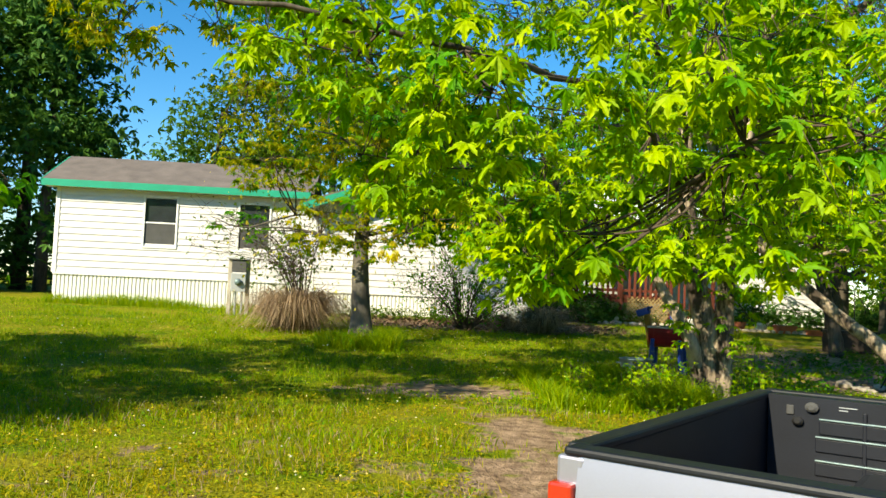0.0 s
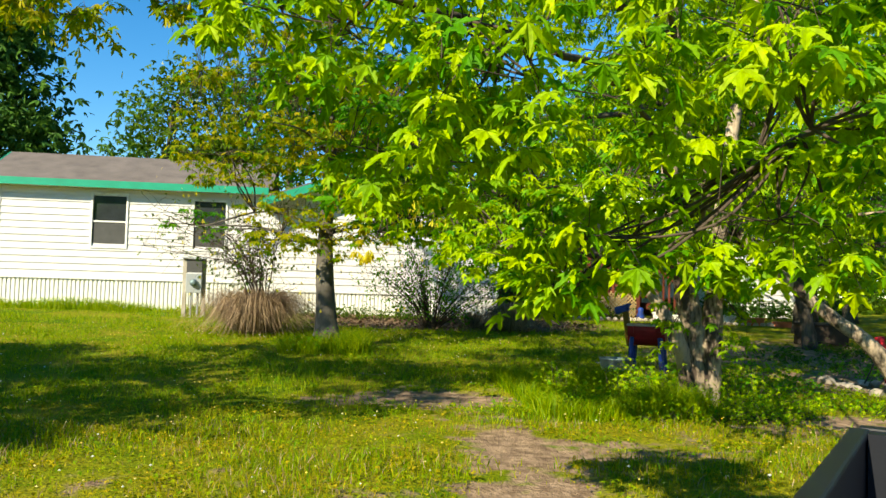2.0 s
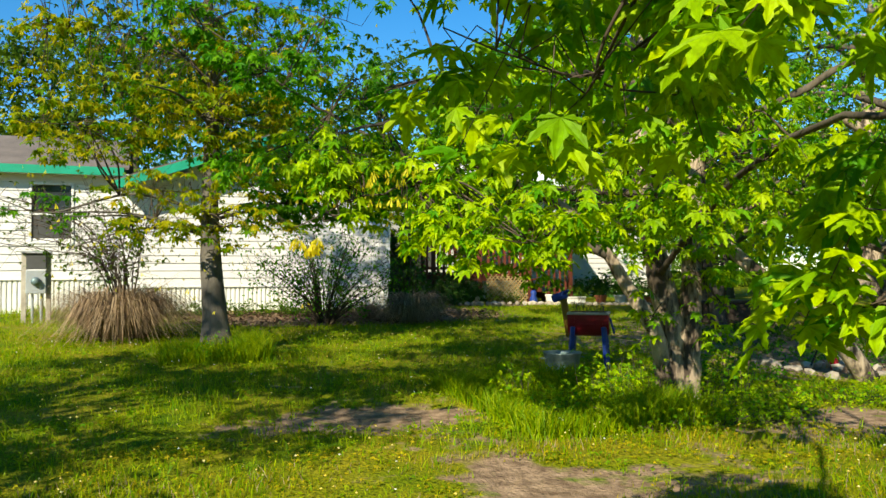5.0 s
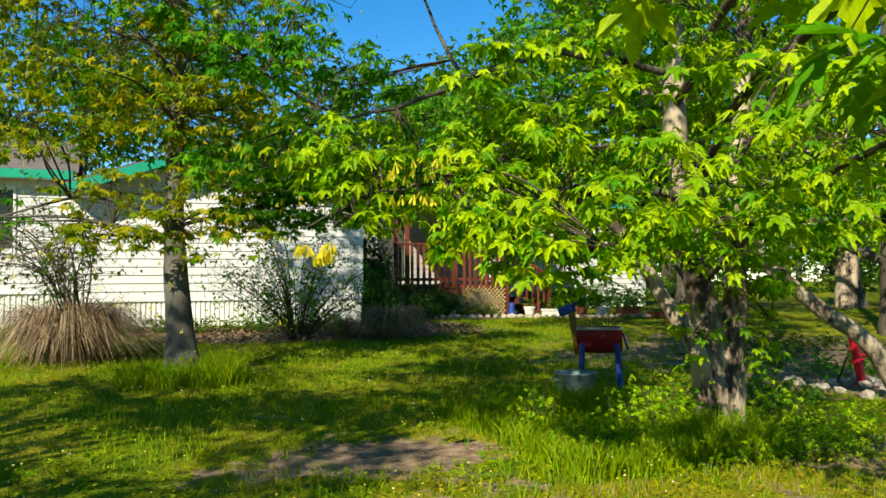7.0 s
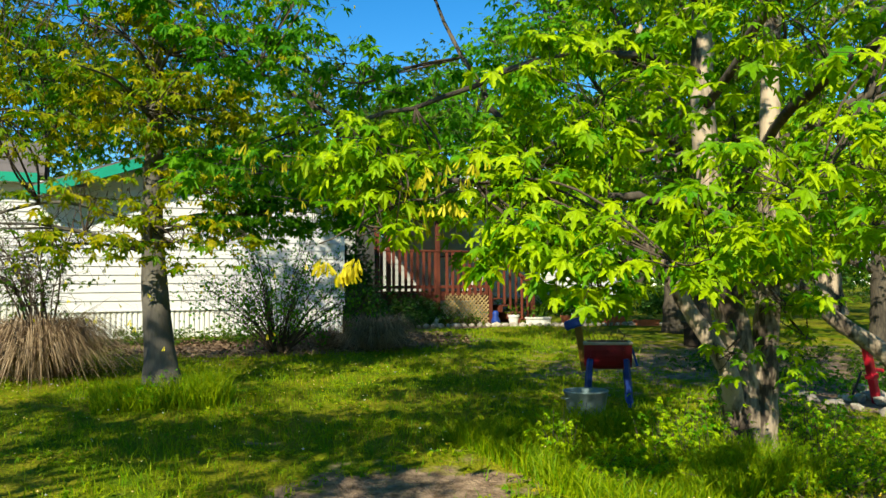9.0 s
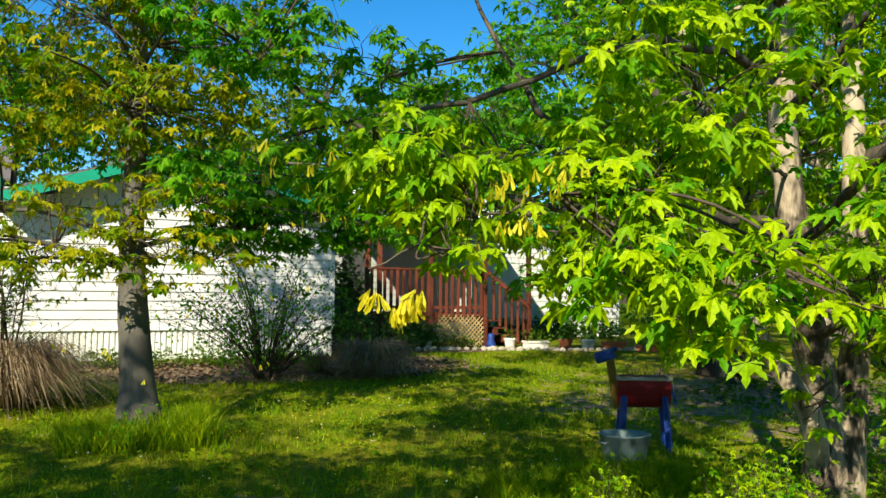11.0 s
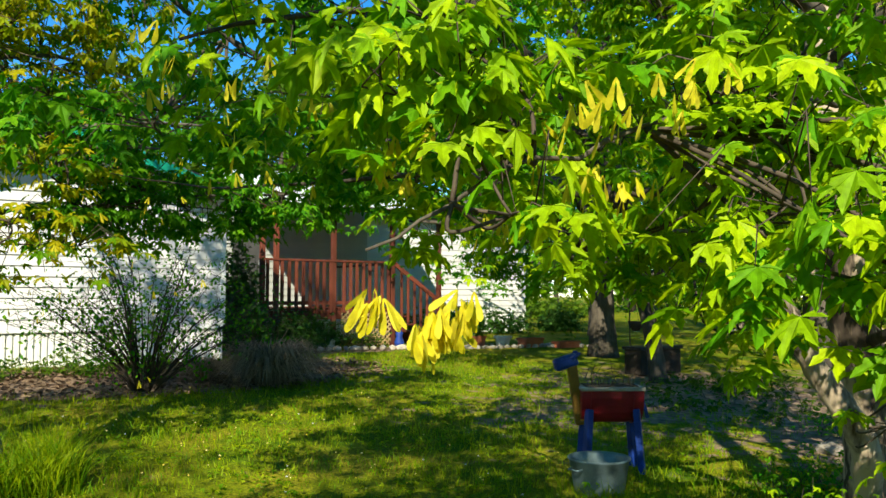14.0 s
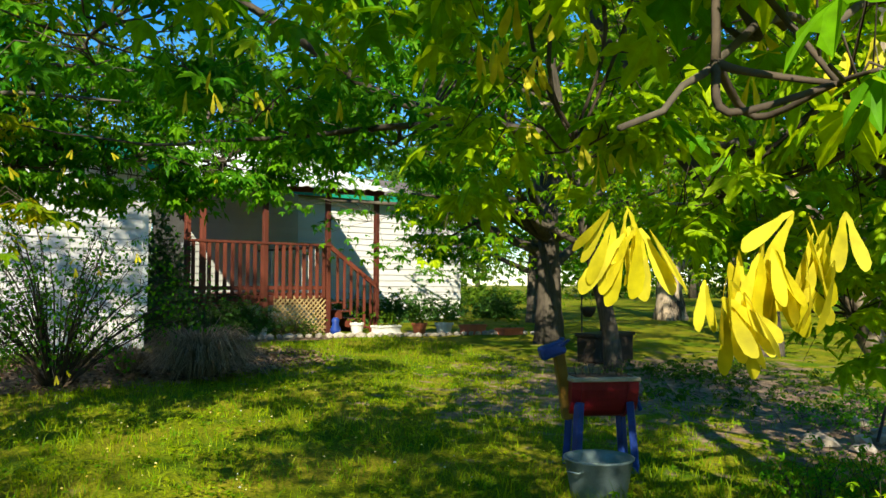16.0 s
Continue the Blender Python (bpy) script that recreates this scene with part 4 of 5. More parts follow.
# stones edging the bed
rg = random.Random(7)
bed = thing("bed_edging", "pale field stones edging the flower bed", "edging")
for i in range(34):
    k = i / 33
    x, y = 8.9 + 6.3 * k, 25.35 - 1.9 * k + 0.15 * math.sin(9 * k)
    bm = bmesh.new()
    bmesh.ops.create_icosphere(bm, subdivisions=1, radius=1)
    for v in bm.verts:
        v.co *= rg.uniform(0.85, 1.15)
    bmesh.ops.transform(bm, matrix=pose(x, y, float(ground_z(x, y)) + 0.03, 0, 0, rg.uniform(0, 180)) @ Matrix.Diagonal((rg.uniform(0.09, 0.16), rg.uniform(0.06, 0.1), rg.uniform(0.05, 0.08), 1)), verts=bm.verts)
    part("stone", bm, M["stone"], bed)


# ---- the large silver maple over the walk ----
def big_maple():
    rng = np.random.default_rng(11)
    t = thing("silver_maple", "large many-stemmed silver maple with bright spring leaves and samaras", "tree")
    twigs = Tubes()
    stems = [
        ([(6.62, 12.8, -0.15), (6.5, 12.75, 0.35), (6.33, 12.66, 0.75), (6.1, 12.86, 1.25), (5.7, 13.0, 1.9), (5.0, 13.4, 2.4)], 0.115, 0.04),
        ([(6.70, 12.82, -0.15), (6.66, 12.78, 0.6), (6.50, 12.78, 1.3), (6.36, 12.77, 1.95), (6.26, 12.8, 3.1), (6.3, 12.8, 4.5), (6.1, 12.7, 6.5), (6.3, 12.5, 8.2)], 0.165, 0.06),
        ([(6.78, 12.76, -0.15), (6.80, 12.68, 0.7), (6.80, 12.6, 1.46), (6.98, 12.7, 2.74), (7.3, 12.9, 4.2), (7.9, 13.2, 6.4), (8.2, 13.4, 8.0)], 0.135, 0.05),
    ]
    for p, a, b in stems:
        one = Tubes()
        one.add(smoothline(p, 9), a, b, 18, 0.10, rng, flare=0.06)
        one.make("trunk", M["palebark"], t, "pale flaking bark with dark fissures")
    low_limbs = [
        # low limbs over the lawn towards the start of the walk
        ([(6.36, 12.77, 1.95), (5.6, 11.4, 2.6), (4.6, 9.6, 2.75), (3.6, 7.8, 2.6), (2.4, 6.6, 2.45), (1.0, 6.3, 2.55)], 0.055, 0.015),
        ([(6.5, 12.78, 1.3), (5.9, 11.2, 1.9), (5.0, 9.2, 2.2), (4.4, 7.4, 2.05), (3.9, 6.2, 1.95)], 0.045, 0.015),
        ([(6.26, 12.8, 3.1), (5.4, 10.8, 3.7), (4.3, 8.6, 3.8), (3.6, 6.6, 3.3), (3.2, 5.6, 3.0)], 0.055, 0.015),
    ]
    far_limbs = [
        # limbs across the walk's end
        ([(6.3, 12.76, 2.2), (5.4, 12.9, 2.25), (4.6, 13.3, 2.2), (4.45, 14.5, 2.44), (3.85, 16.6, 2.55), (3.0, 17.6, 2.7)], 0.055, 0.006),
        ([(6.0, 12.9, 1.5), (4.85, 13.08, 2.03), (4.7, 13.6, 2.85), (4.4, 14.2, 3.9), (4.0, 14.6, 5.2)], 0.07, 0.012),
        ([(5.4, 12.95, 2.2), (4.75, 14.9, 2.62), (3.75, 15.4, 3.22), (2.6, 15.6, 3.9), (1.6, 15.6, 4.6)], 0.055, 0.006),
        ([(6.3, 12.8, 2.6), (5.2, 12.1, 2.5), (3.9, 11.8, 2.3), (2.9, 11.8, 2.0), (2.3, 11.68, 1.74)], 0.022, 0.006),
    ]
    high_limbs = [
        ([(6.3, 12.8, 3.4), (4.8, 12.6, 3.4), (3.3, 12.6, 2.8), (2.2, 12.8, 2.5)], 0.05, 0.01),
        ([(6.3, 12.8, 4.5), (5.2, 12.0, 5.4), (4.4, 11.2, 5.9)], 0.06, 0.02),
        # Carries the unseen shade clumps and the gold branch.
        ([(6.28, 12.8, 4.0), (4.6, 11.6, 5.0), (2.6, 10.4, 5.3), (0.6, 10.2, 5.3)], 0.07, 0.015),
        ([(6.98, 12.7, 2.74), (8.2, 11.6, 3.6), (9.2, 10.4, 4.0)], 0.07, 0.02),
        ([(7.3, 12.9, 4.2), (8.8, 14.2, 5.4), (9.6, 15.4, 6.2)], 0.07, 0.02),
    ]
    limbs = low_limbs + far_limbs + high_limbs
    for p, a, b in limbs:
        one = Tubes()
        one.add(smoothline(p, 6) + rng.normal(0, 0.015, (6 * (len(p) - 1) + 1, 3)), a * 0.8, b * 0.6, 9, 0.10, rng)
        one.make("limb", M["bark"], t)
    allimbs = limbs + [(s[0][2:], 0, 0) for s in stems]
    near = [
        (2.05, 6.85, 2.45, 0.75, 0.55, 0.42, 36), (2.85, 6.5, 2.15, 0.70, 0.6, 0.45, 34),
        (3.75, 6.2, 2.45, 0.8, 0.7, 0.55, 40), (4.3, 5.9, 1.95, 0.7, 0.7, 0.55, 30), (3.2, 6.75, 1.52, 0.42, 0.4, 0.26, 18),
        (3.95, 6.5, 1.62, 0.6, 0.5, 0.40, 26), (2.5, 7.3, 1.95, 0.65, 0.5, 0.35, 28),
        (3.1, 6.9, 1.27, 0.22, 0.25, 0.14, 7), (4.6, 7.4, 2.9, 0.9, 0.8, 0.6, 30),
    ]
    middle = [
        (3.75, 10.4, 1.60, 0.55, 0.6, 0.28, 24), (4.4, 10.1, 1.95, 0.8, 0.7, 0.45, 34), (4.6, 9.3, 2.1, 0.9, 0.7, 0.55, 34),
        (4.1, 11.4, 2.7, 0.9, 0.7, 0.5, 34), (5.0, 10.7, 3.1, 1.1, 0.9, 0.7, 50), (5.5, 11.6, 1.75, 0.5, 0.4, 0.3, 12),
        (3.5, 11.0, 1.62, 0.45, 0.3, 0.28, 18),
        (6.15, 12.4, 0.9, 0.20, 0.2, 0.4, 4), (7.05, 12.4, 1.0, 0.25, 0.22, 0.5, 8), (6.75, 12.35, 1.3, 0.35, 0.2, 0.5, 10), (6.6, 12.3, 2.0, 0.5, 0.3, 0.4, 12),
    ]
    end = [
        (3.4, 11.3, 1.85, 0.5, 0.4, 0.35, 26), (3.7, 11.7, 2.3, 0.6, 0.5, 0.3, 28), (2.7, 11.95, 2.15, 0.55, 0.35, 0.22, 20),
        (2.9, 12.9, 2.45, 0.8, 0.6, 0.3, 38), (2.75, 12.0, 2.4, 0.5, 0.35, 0.2, 14), (3.5, 12.75, 2.0, 0.5, 0.4, 0.22, 16), (4.6, 13.0, 2.6, 0.7, 0.7, 0.5, 34),
        (4.5, 12.3, 1.9, 0.5, 0.4, 0.3, 22), (4.0, 12.55, 1.85, 0.45, 0.35, 0.22, 14), (2.66, 11.62, 1.83, 0.16, 0.1, 0.05, 3), (4.9, 12.5, 1.45, 0.4, 0.35, 0.25, 14),
    ]
    # Clumps in canopy shade; the shade is carried by the deeper leaf colour.
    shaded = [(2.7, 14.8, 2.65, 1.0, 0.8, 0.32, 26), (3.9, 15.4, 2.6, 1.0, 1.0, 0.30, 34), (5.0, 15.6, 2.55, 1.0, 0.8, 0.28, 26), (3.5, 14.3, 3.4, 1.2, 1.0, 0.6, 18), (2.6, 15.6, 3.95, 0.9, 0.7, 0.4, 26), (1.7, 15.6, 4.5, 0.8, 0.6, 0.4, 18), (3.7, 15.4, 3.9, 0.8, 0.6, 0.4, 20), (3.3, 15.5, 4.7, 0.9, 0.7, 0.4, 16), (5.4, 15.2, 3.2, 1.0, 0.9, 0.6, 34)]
    # Clumps above 5 m left of the trunk are unseen, added for shade.
    high = [
        (4.6, 9.2, 4.0, 1.4, 1.3, 0.6, 45), (1.2, 10.6, 5.2, 1.7, 1.4, 0.6, 120), (2.7, 10.8, 5.6, 1.4, 1.2, 0.6, 90), (0.0, 11.3, 5.6, 1.3, 1.1, 0.5, 70), (0.6, 12.0, 5.6, 1.4, 1.0, 0.5, 50), (6.4, 12.4, 5.0, 2.0, 1.9, 1.3, 120), (8.6, 12.6, 5.2, 1.8, 1.9, 1.4, 130), (8.8, 10.9, 3.4, 1.3, 1.2, 0.8, 80),
        (6.2, 12.6, 7.6, 2.2, 2.2, 1.3, 120), (3.9, 12.6, 5.0, 1.5, 1.6, 0.9, 80), (4.8, 11.8, 5.6, 1.7, 1.5, 0.6, 100), (5.6, 14.6, 5.4, 1.6, 1.4, 0.6, 90), (7.6, 12.3, 2.6, 0.9, 0.8, 0.7, 60), (8.2, 13.8, 3.8, 1.2, 1.2, 0.9, 60),
    ]
    gold = [(-0.3, 10.3, 3.55, 0.65, 0.5, 0.32, 24), (0.6, 10.5, 3.75, 0.5, 0.4, 0.25, 12)]
    P, R, S = crown(t, rng, twigs, allimbs, gold, LEAF5, 0.105, M["leafgold"], 8, 0.12, 0.006)
    vv, ff = scatter(LEAF5, P, R, S)
    tagged(raw("foliage", vv, ff, M["leafgold"], t), "gold-green young maple leaves", kind="stuff")
    P, R, S = crown(t, rng, twigs, allimbs, shaded, LEAF5, 0.115, M["leafdeepshade"], 8, 0.14, 0.009)
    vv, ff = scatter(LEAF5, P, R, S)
    tagged(raw("foliage", vv, ff, M["leafdeepshade"], t), "maple leaves with canopy shade put into their deeper green", kind="stuff")
    pieces = []
    for clumps, per, spread in ((near, 9, 0.13), (middle, 9, 0.15), (end, 7, 0.12), (high, 8, 0.24)):
        pieces.append(crown(t, rng, twigs, allimbs, clumps, LEAF5, 0.108, M["leaf"], per, spread, 0.007 if spread < 0.2 else 0.012, clear=True))
    tagged(twigs.make("branchwork", M["twig"], t), kind="stuff")
    # leaves that hang low beside the way are pieces of their own
    P, R, S = (np.concatenate([q[i] for q in pieces]) for i in range(3))
    low = np.where((P[:, 2] < 2.1) & (((P[:, 1] > 6.0) & (P[:, 1] < 7.6) & (P[:, 0] < 3.6)) | ((P[:, 1] > 11) & (P[:, 1] < 12.4) & (P[:, 0] < 3.6))))[0]
    low = low[:: max(1, len(low) // 260)][:270]
    me = bpy.data.meshes.new("leaf")
    me.from_pydata(LEAF5[0].tolist(), [], LEAF5[1].tolist())
    me.materials.append(M["leaf"])
    for i in low:
        ob = new("leaf", me)
        ob.parent = t
        ob.matrix_basis = Matrix.Translation(P[i]) @ Matrix(R[i].tolist()).to_4x4() @ Matrix.Scale(S[i], 4)
    keep = np.ones(len(P), bool)
    keep[low] = False
    vv, ff = scatter(LEAF5, P[keep], R[keep], S[keep])
    tagged(raw("foliage", vv, ff, M["leaf"], t), "bright green cut maple leaves", kind="stuff")
    # hanging samaras
    sm = bpy.data.meshes.new("samara")
    sm.from_pydata(SAMARA[0].tolist(), [], SAMARA[1].tolist())
    sm.materials.append(M["samara"])
    sm.shade_smooth()
    bunches = [(2.455, 11.60, 1.595, 14, 0.022), (2.415, 11.64, 1.565, 13, 0.02), (2.345, 11.71, 1.63, 10, 0.02), (2.49, 11.575, 1.63, 7, 0.025), (2.9, 11.6, 2.12, 14, 0.12), (3.0, 11.8, 2.0, 8, 0.1), (2.75, 12.0, 2.16, 10, 0.10), (2.9, 12.7, 2.36, 10, 0.2), (2.55, 12.5, 2.4, 10, 0.2), (3.5, 12.6, 1.95, 10, 0.12), (2.9, 13.4, 2.3, 10, 0.25), (-0.35, 10.3, 3.45, 16, 0.22), (-0.6, 10.2, 3.6, 10, 0.2), (-0.1, 10.3, 3.2, 10, 0.2), (0.5, 10.5, 3.6, 8, 0.2)]
    bunches += [(2.6, 12.2, 2.25, 12, 0.10), (3.2, 12.2, 2.3, 12, 0.12), (2.2, 12.6, 2.35, 10, 0.10), (3.1, 11.5, 2.2, 10, 0.10), (3.3, 11.9, 2.0, 9, 0.08), (2.75, 12.3, 2.05, 9, 0.07)]
    for x, y, z, n, s in bunches:
        for k in range(n):
            ob = new("samara", sm)
            ob.parent = t
            q = rng.normal(0, s, 3) * (1, 1, 0.45)
            ob.matrix_basis = pose(x + q[0], y + q[1], z + q[2], rng.normal(0, 14), rng.normal(0, 14), rng.uniform(0, 360)) @ Matrix.Scale(rng.uniform(0.06, 0.085), 4)


big_maple()


# ---- the slimmer maple in front of the home ----
def young_maple():
    rng = np.random.default_rng(23)
    t = thing("young_maple", "slim maple with smooth grey trunk and gold-green young leaves", "tree")
    wood, twigs = Tubes(), Tubes()
    trunk = [(2.12, 17.6, -0.02), (2.08, 17.7, 0.6), (2.02, 17.85, 1.5), (2.02, 18.2, 2.6), (2.06, 18.3, 4.2), (1.98, 18.3, 6.0), (2.05, 18.4, 8.0)]
    wood.add(smoothline(trunk, 8), 0.215, 0.04, 18, 0.03, rng, flare=0.16)
    wood.make("trunk", M["smoothbark"], t, "smooth grey bark with a flared foot")
    limbs = []
    for i in range(26):
        k = rng.uniform(0.20, 0.95)
        z = 1.9 + 6.0 * (k - 0.2)
        a = rng.uniform(0, 2 * math.pi)
        ln = rng.uniform(1.5, 2.7) * (1.15 - 0.6 * k)
        d = np.array([math.cos(a), math.sin(a), 0])
        p0 = np.array([2.03, 18.3, z])
        limbs.append(([p0, p0 + d * ln * 0.5 + (0, 0, 0.28), p0 + d * ln + (0, 0, 0.25)], 0.03, 0.008))
    # low bare limbs out over the dry grass
    limbs += [([(2.02, 18.3, 2.0), (1.0, 18.2, 2.05), (0.0, 18.4, 1.75)], 0.03, 0.008), ([(2.02, 18.3, 2.3), (0.9, 18.5, 2.6), (-0.3, 18.7, 2.3), (-1.0, 18.8, 2.5)], 0.03, 0.008), ([(2.02, 18.3, 2.2), (3.2, 18.2, 2.5), (4.4, 18.4, 2.7), (6.0, 18.6, 2.85)], 0.035, 0.008), ([(2.05, 18.4, 6.6), (0.8, 18.3, 7.4), (-0.6, 18.3, 7.3)], 0.04, 0.012), ([(2.05, 18.4, 7.4), (1.4, 18.3, 8.4), (0.7, 18.2, 9.0)], 0.04, 0.012)]
    for p, a, b in limbs:
        one = Tubes()
        one.add(smoothline(p, 5), a, b, 6, 0.04, rng)
        one.make("limb", M["smoothbark"], t)
    gold = [(1.0, 17.9, 4.9, 2.0, 1.3, 1.5, 190), (2.2, 17.8, 3.7, 1.3, 1.1, 0.6, 64), (0.3, 18.0, 3.5, 1.2, 1.0, 0.6, 62), (1.3, 17.9, 2.6, 1.0, 0.6, 0.4, 22), (2.6, 17.6, 2.7, 0.8, 0.5, 0.35, 22), (2.9, 17.8, 4.6, 1.2, 1.0, 1.2, 74), (0.9, 17.9, 2.0, 0.9, 0.5, 0.25, 14), (2.2, 17.3, 2.05, 1.0, 0.4, 0.4, 34)]
    # First two clumps, with their limbs, are added to shade the wing's wall.
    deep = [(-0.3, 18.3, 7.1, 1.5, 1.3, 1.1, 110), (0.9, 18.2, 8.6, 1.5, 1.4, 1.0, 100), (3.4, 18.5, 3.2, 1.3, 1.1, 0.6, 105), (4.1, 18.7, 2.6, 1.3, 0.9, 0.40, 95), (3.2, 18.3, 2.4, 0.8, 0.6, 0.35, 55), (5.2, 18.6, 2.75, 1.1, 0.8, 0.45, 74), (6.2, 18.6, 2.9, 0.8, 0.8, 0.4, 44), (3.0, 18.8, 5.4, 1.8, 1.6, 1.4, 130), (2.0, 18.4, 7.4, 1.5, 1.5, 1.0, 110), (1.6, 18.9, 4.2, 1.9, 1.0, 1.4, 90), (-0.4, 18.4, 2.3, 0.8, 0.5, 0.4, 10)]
    for clumps, mat, nm in ((gold, "leafgold", "gold-green young leaves"), (deep, "leafdeepshade", "deeper green leaves")):
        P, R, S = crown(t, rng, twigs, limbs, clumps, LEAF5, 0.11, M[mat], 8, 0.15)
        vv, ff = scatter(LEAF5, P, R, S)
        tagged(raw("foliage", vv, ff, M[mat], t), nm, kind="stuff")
    n = 420
    c = np.array([[q[0], q[1], q[2]] for q in gold])[rng.integers(0, len(gold), n)] + rng.normal(0, 0.75, (n, 3))
    vv, ff = scatter(SAMARA, c, turned(rng, n, 0.3, 0.0), rng.uniform(0.05, 0.08, n))
    tagged(raw("samaras", vv, ff, M["samara"], t), "hanging yellow samaras", kind="stuff")
    tagged(twigs.make("branchwork", M["twig"], t), kind="stuff")


young_maple()


# ---- maples further off: one behind the planter, others to the right and behind ----
def yard_tree(x, y, height, girth, crown_r, low, seed, mat, bark, label, lean=(0, 0), leaf=0.15, sprays=420, name="maple_tree", droop=(), line=None):
    rng = np.random.default_rng(seed)
    t = thing(name, label, "tree")
    wood, twigs = Tubes(), Tubes()
    z0 = float(ground_z(x, y)) - 0.1
    pts = [np.array([x + lean[0] * k**1.3 + rng.normal(0, 0.12) * k, y + lean[1] * k**1.3 + rng.normal(0, 0.12) * k, z0 + height * 0.85 * k]) for k in (0, 0.12, 0.3, 0.5, 0.75, 1)]
    if line:
        pts = [np.array(q, float) for q in line]
    wood.add(smoothline(pts, 6), girth, 0.05, 14, 0.07, rng, flare=girth * 0.22)
    wood.make("trunk", M[bark], t)
    spine = smoothline(pts, 6)
    limbs, clumps = [], []
    n = 16
    for i in range(n):
        k = low + (1 - low) * (i / n) ** 1.1
        p0 = spine[int(k * (len(spine) - 1))]
        a = i * 2.4 + rng.uniform(-0.5, 0.5)
        ln = crown_r * (1 - 0.55 * k) * rng.uniform(0.7, 1.2)
        d = np.array([math.cos(a), math.sin(a), 0])
        e = p0 + d * ln + (0, 0, 0.25 * ln)
        limbs.append(([p0, p0 + d * ln * 0.5 + (0, 0, 0.2 * ln), e], girth * 0.4, 0.015))
        clumps.append((*(p0 * 0.3 + e * 0.7), ln * 0.5, ln * 0.5, ln * 0.32, sprays / n))
    for q in droop:
        p0 = spine[int(0.35 * (len(spine) - 1))]
        e = np.array(q[:3])
        limbs.append(([p0, p0 * 0.5 + e * 0.5 + (0, 0, 0.5), e], girth * 0.35, 0.015))
        clumps.append(q)
    clumps.append((*spine[-1], crown_r * 0.4, crown_r * 0.4, height * 0.12, sprays / 6))
    for p, a, b in limbs:
        one = Tubes()
        one.add(smoothline(p, 5), a, b, 7, 0.08, rng)
        one.make("limb", M[bark], t)
    P, R, S = crown(t, rng, twigs, limbs, clumps, LEAF3, leaf, M[mat], 9, 0.30)
    vv, ff = scatter(LEAF3, P, R, S)
    tagged(raw("foliage", vv, ff, M[mat], t), "green leaves", kind="stuff")
    tagged(twigs.make("branchwork", M["twig"], t), kind="stuff")


yard_tree(14.2, 22.2, 11, 0.30, 5.0, 0.28, 31, "leafdeepshade", "bark", "tall maple with dark trunk behind the planter", sprays=620,
          droop=[(7.2, 19.0, 4.4, 1.6, 1.2, 0.8, 80), (8.6, 19.4, 5.6, 1.6, 1.3, 0.9, 80), (10.4, 20.0, 3.6, 1.5, 1.2, 0.5, 60), (9.6, 20.6, 7.0, 1.6, 1.4, 1.0, 70), (12.3, 23.2, 2.5, 0.9, 0.7, 0.6, 55), (11.2, 22.4, 3.2, 0.9, 0.7, 0.5, 40)])
yard_tree(10.05, 13.3, 6, 0.12, 2.4, 0.55, 32, "leaf", "palebark", "leaning pale-barked maple in sun", sprays=200, line=[(10.05, 13.3, -0.1), (9.5, 13.35, 0.62), (8.97, 13.7, 1.12), (8.04, 14.2, 2.15), (7.6, 14.8, 3.4), (7.5, 15.2, 4.8)])
yard_tree(12.4, 19.2, 9, 0.15, 3.5, 0.35, 33, "leaf", "bark", "slender maple with leaning dark trunk", lean=(-2.4, 0.4), sprays=420)
yard_tree(17.2, 19.0, 11, 0.28, 4.5, 0.25, 34, "leafdeepshade", "bark", "broad dark-trunked maple by the yard edge", sprays=480)
yard_tree(23.0, 25.0, 12, 0.45, 5.5, 0.25, 35, "leaf", "palebark", "old maple with wide pale butt", sprays=480)
yard_tree(18.5, 26.5, 10, 0.22, 4.2, 0.25, 36, "leafdeepshade", "bark", "slender maple in the back yard", sprays=360)
# Maples left of the view, placed only to cast shade on the lawn.
yard_tree(-9.5, 5.0, 9, 0.3, 4.2, 0.25, 37, "leafdeepshade", "bark", "broad maple out of view, shading the lawn", sprays=420)
yard_tree(-7.2, 9.6, 7, 0.2, 3.0, 0.25, 38, "leafdeepshade", "bark", "round maple out of view, shading the lawn", sprays=300)
# Its droop clumps are set by where their shade falls.
yard_tree(-5.2, 10.0, 8.6, 0.24, 4.0, 0.30, 40, "leafdeepshade", "bark", "tall unseen maple added to shade the lawn", sprays=430, droop=[(-3.1, 7.4, 5.3, 1.2, 1.2, 0.7, 60), (-1.8, 9.9, 5.3, 1.4, 1.2, 0.6, 85), (-3.2, 9.4, 5.6, 1.4, 1.4, 0.7, 50)])
yard_tree(-6.3, 13.4, 4.6, 0.14, 2.0, 0.2, 45, "leafdeepshade", "bark", "low unseen maple added to shade the lawn", sprays=300)
yard_tree(-6.0, 6.2, 6.5, 0.18, 2.4, 0.25, 39, "leafdeepshade", "bark", "small leafy unseen maple added to shade the lawn", sprays=180)


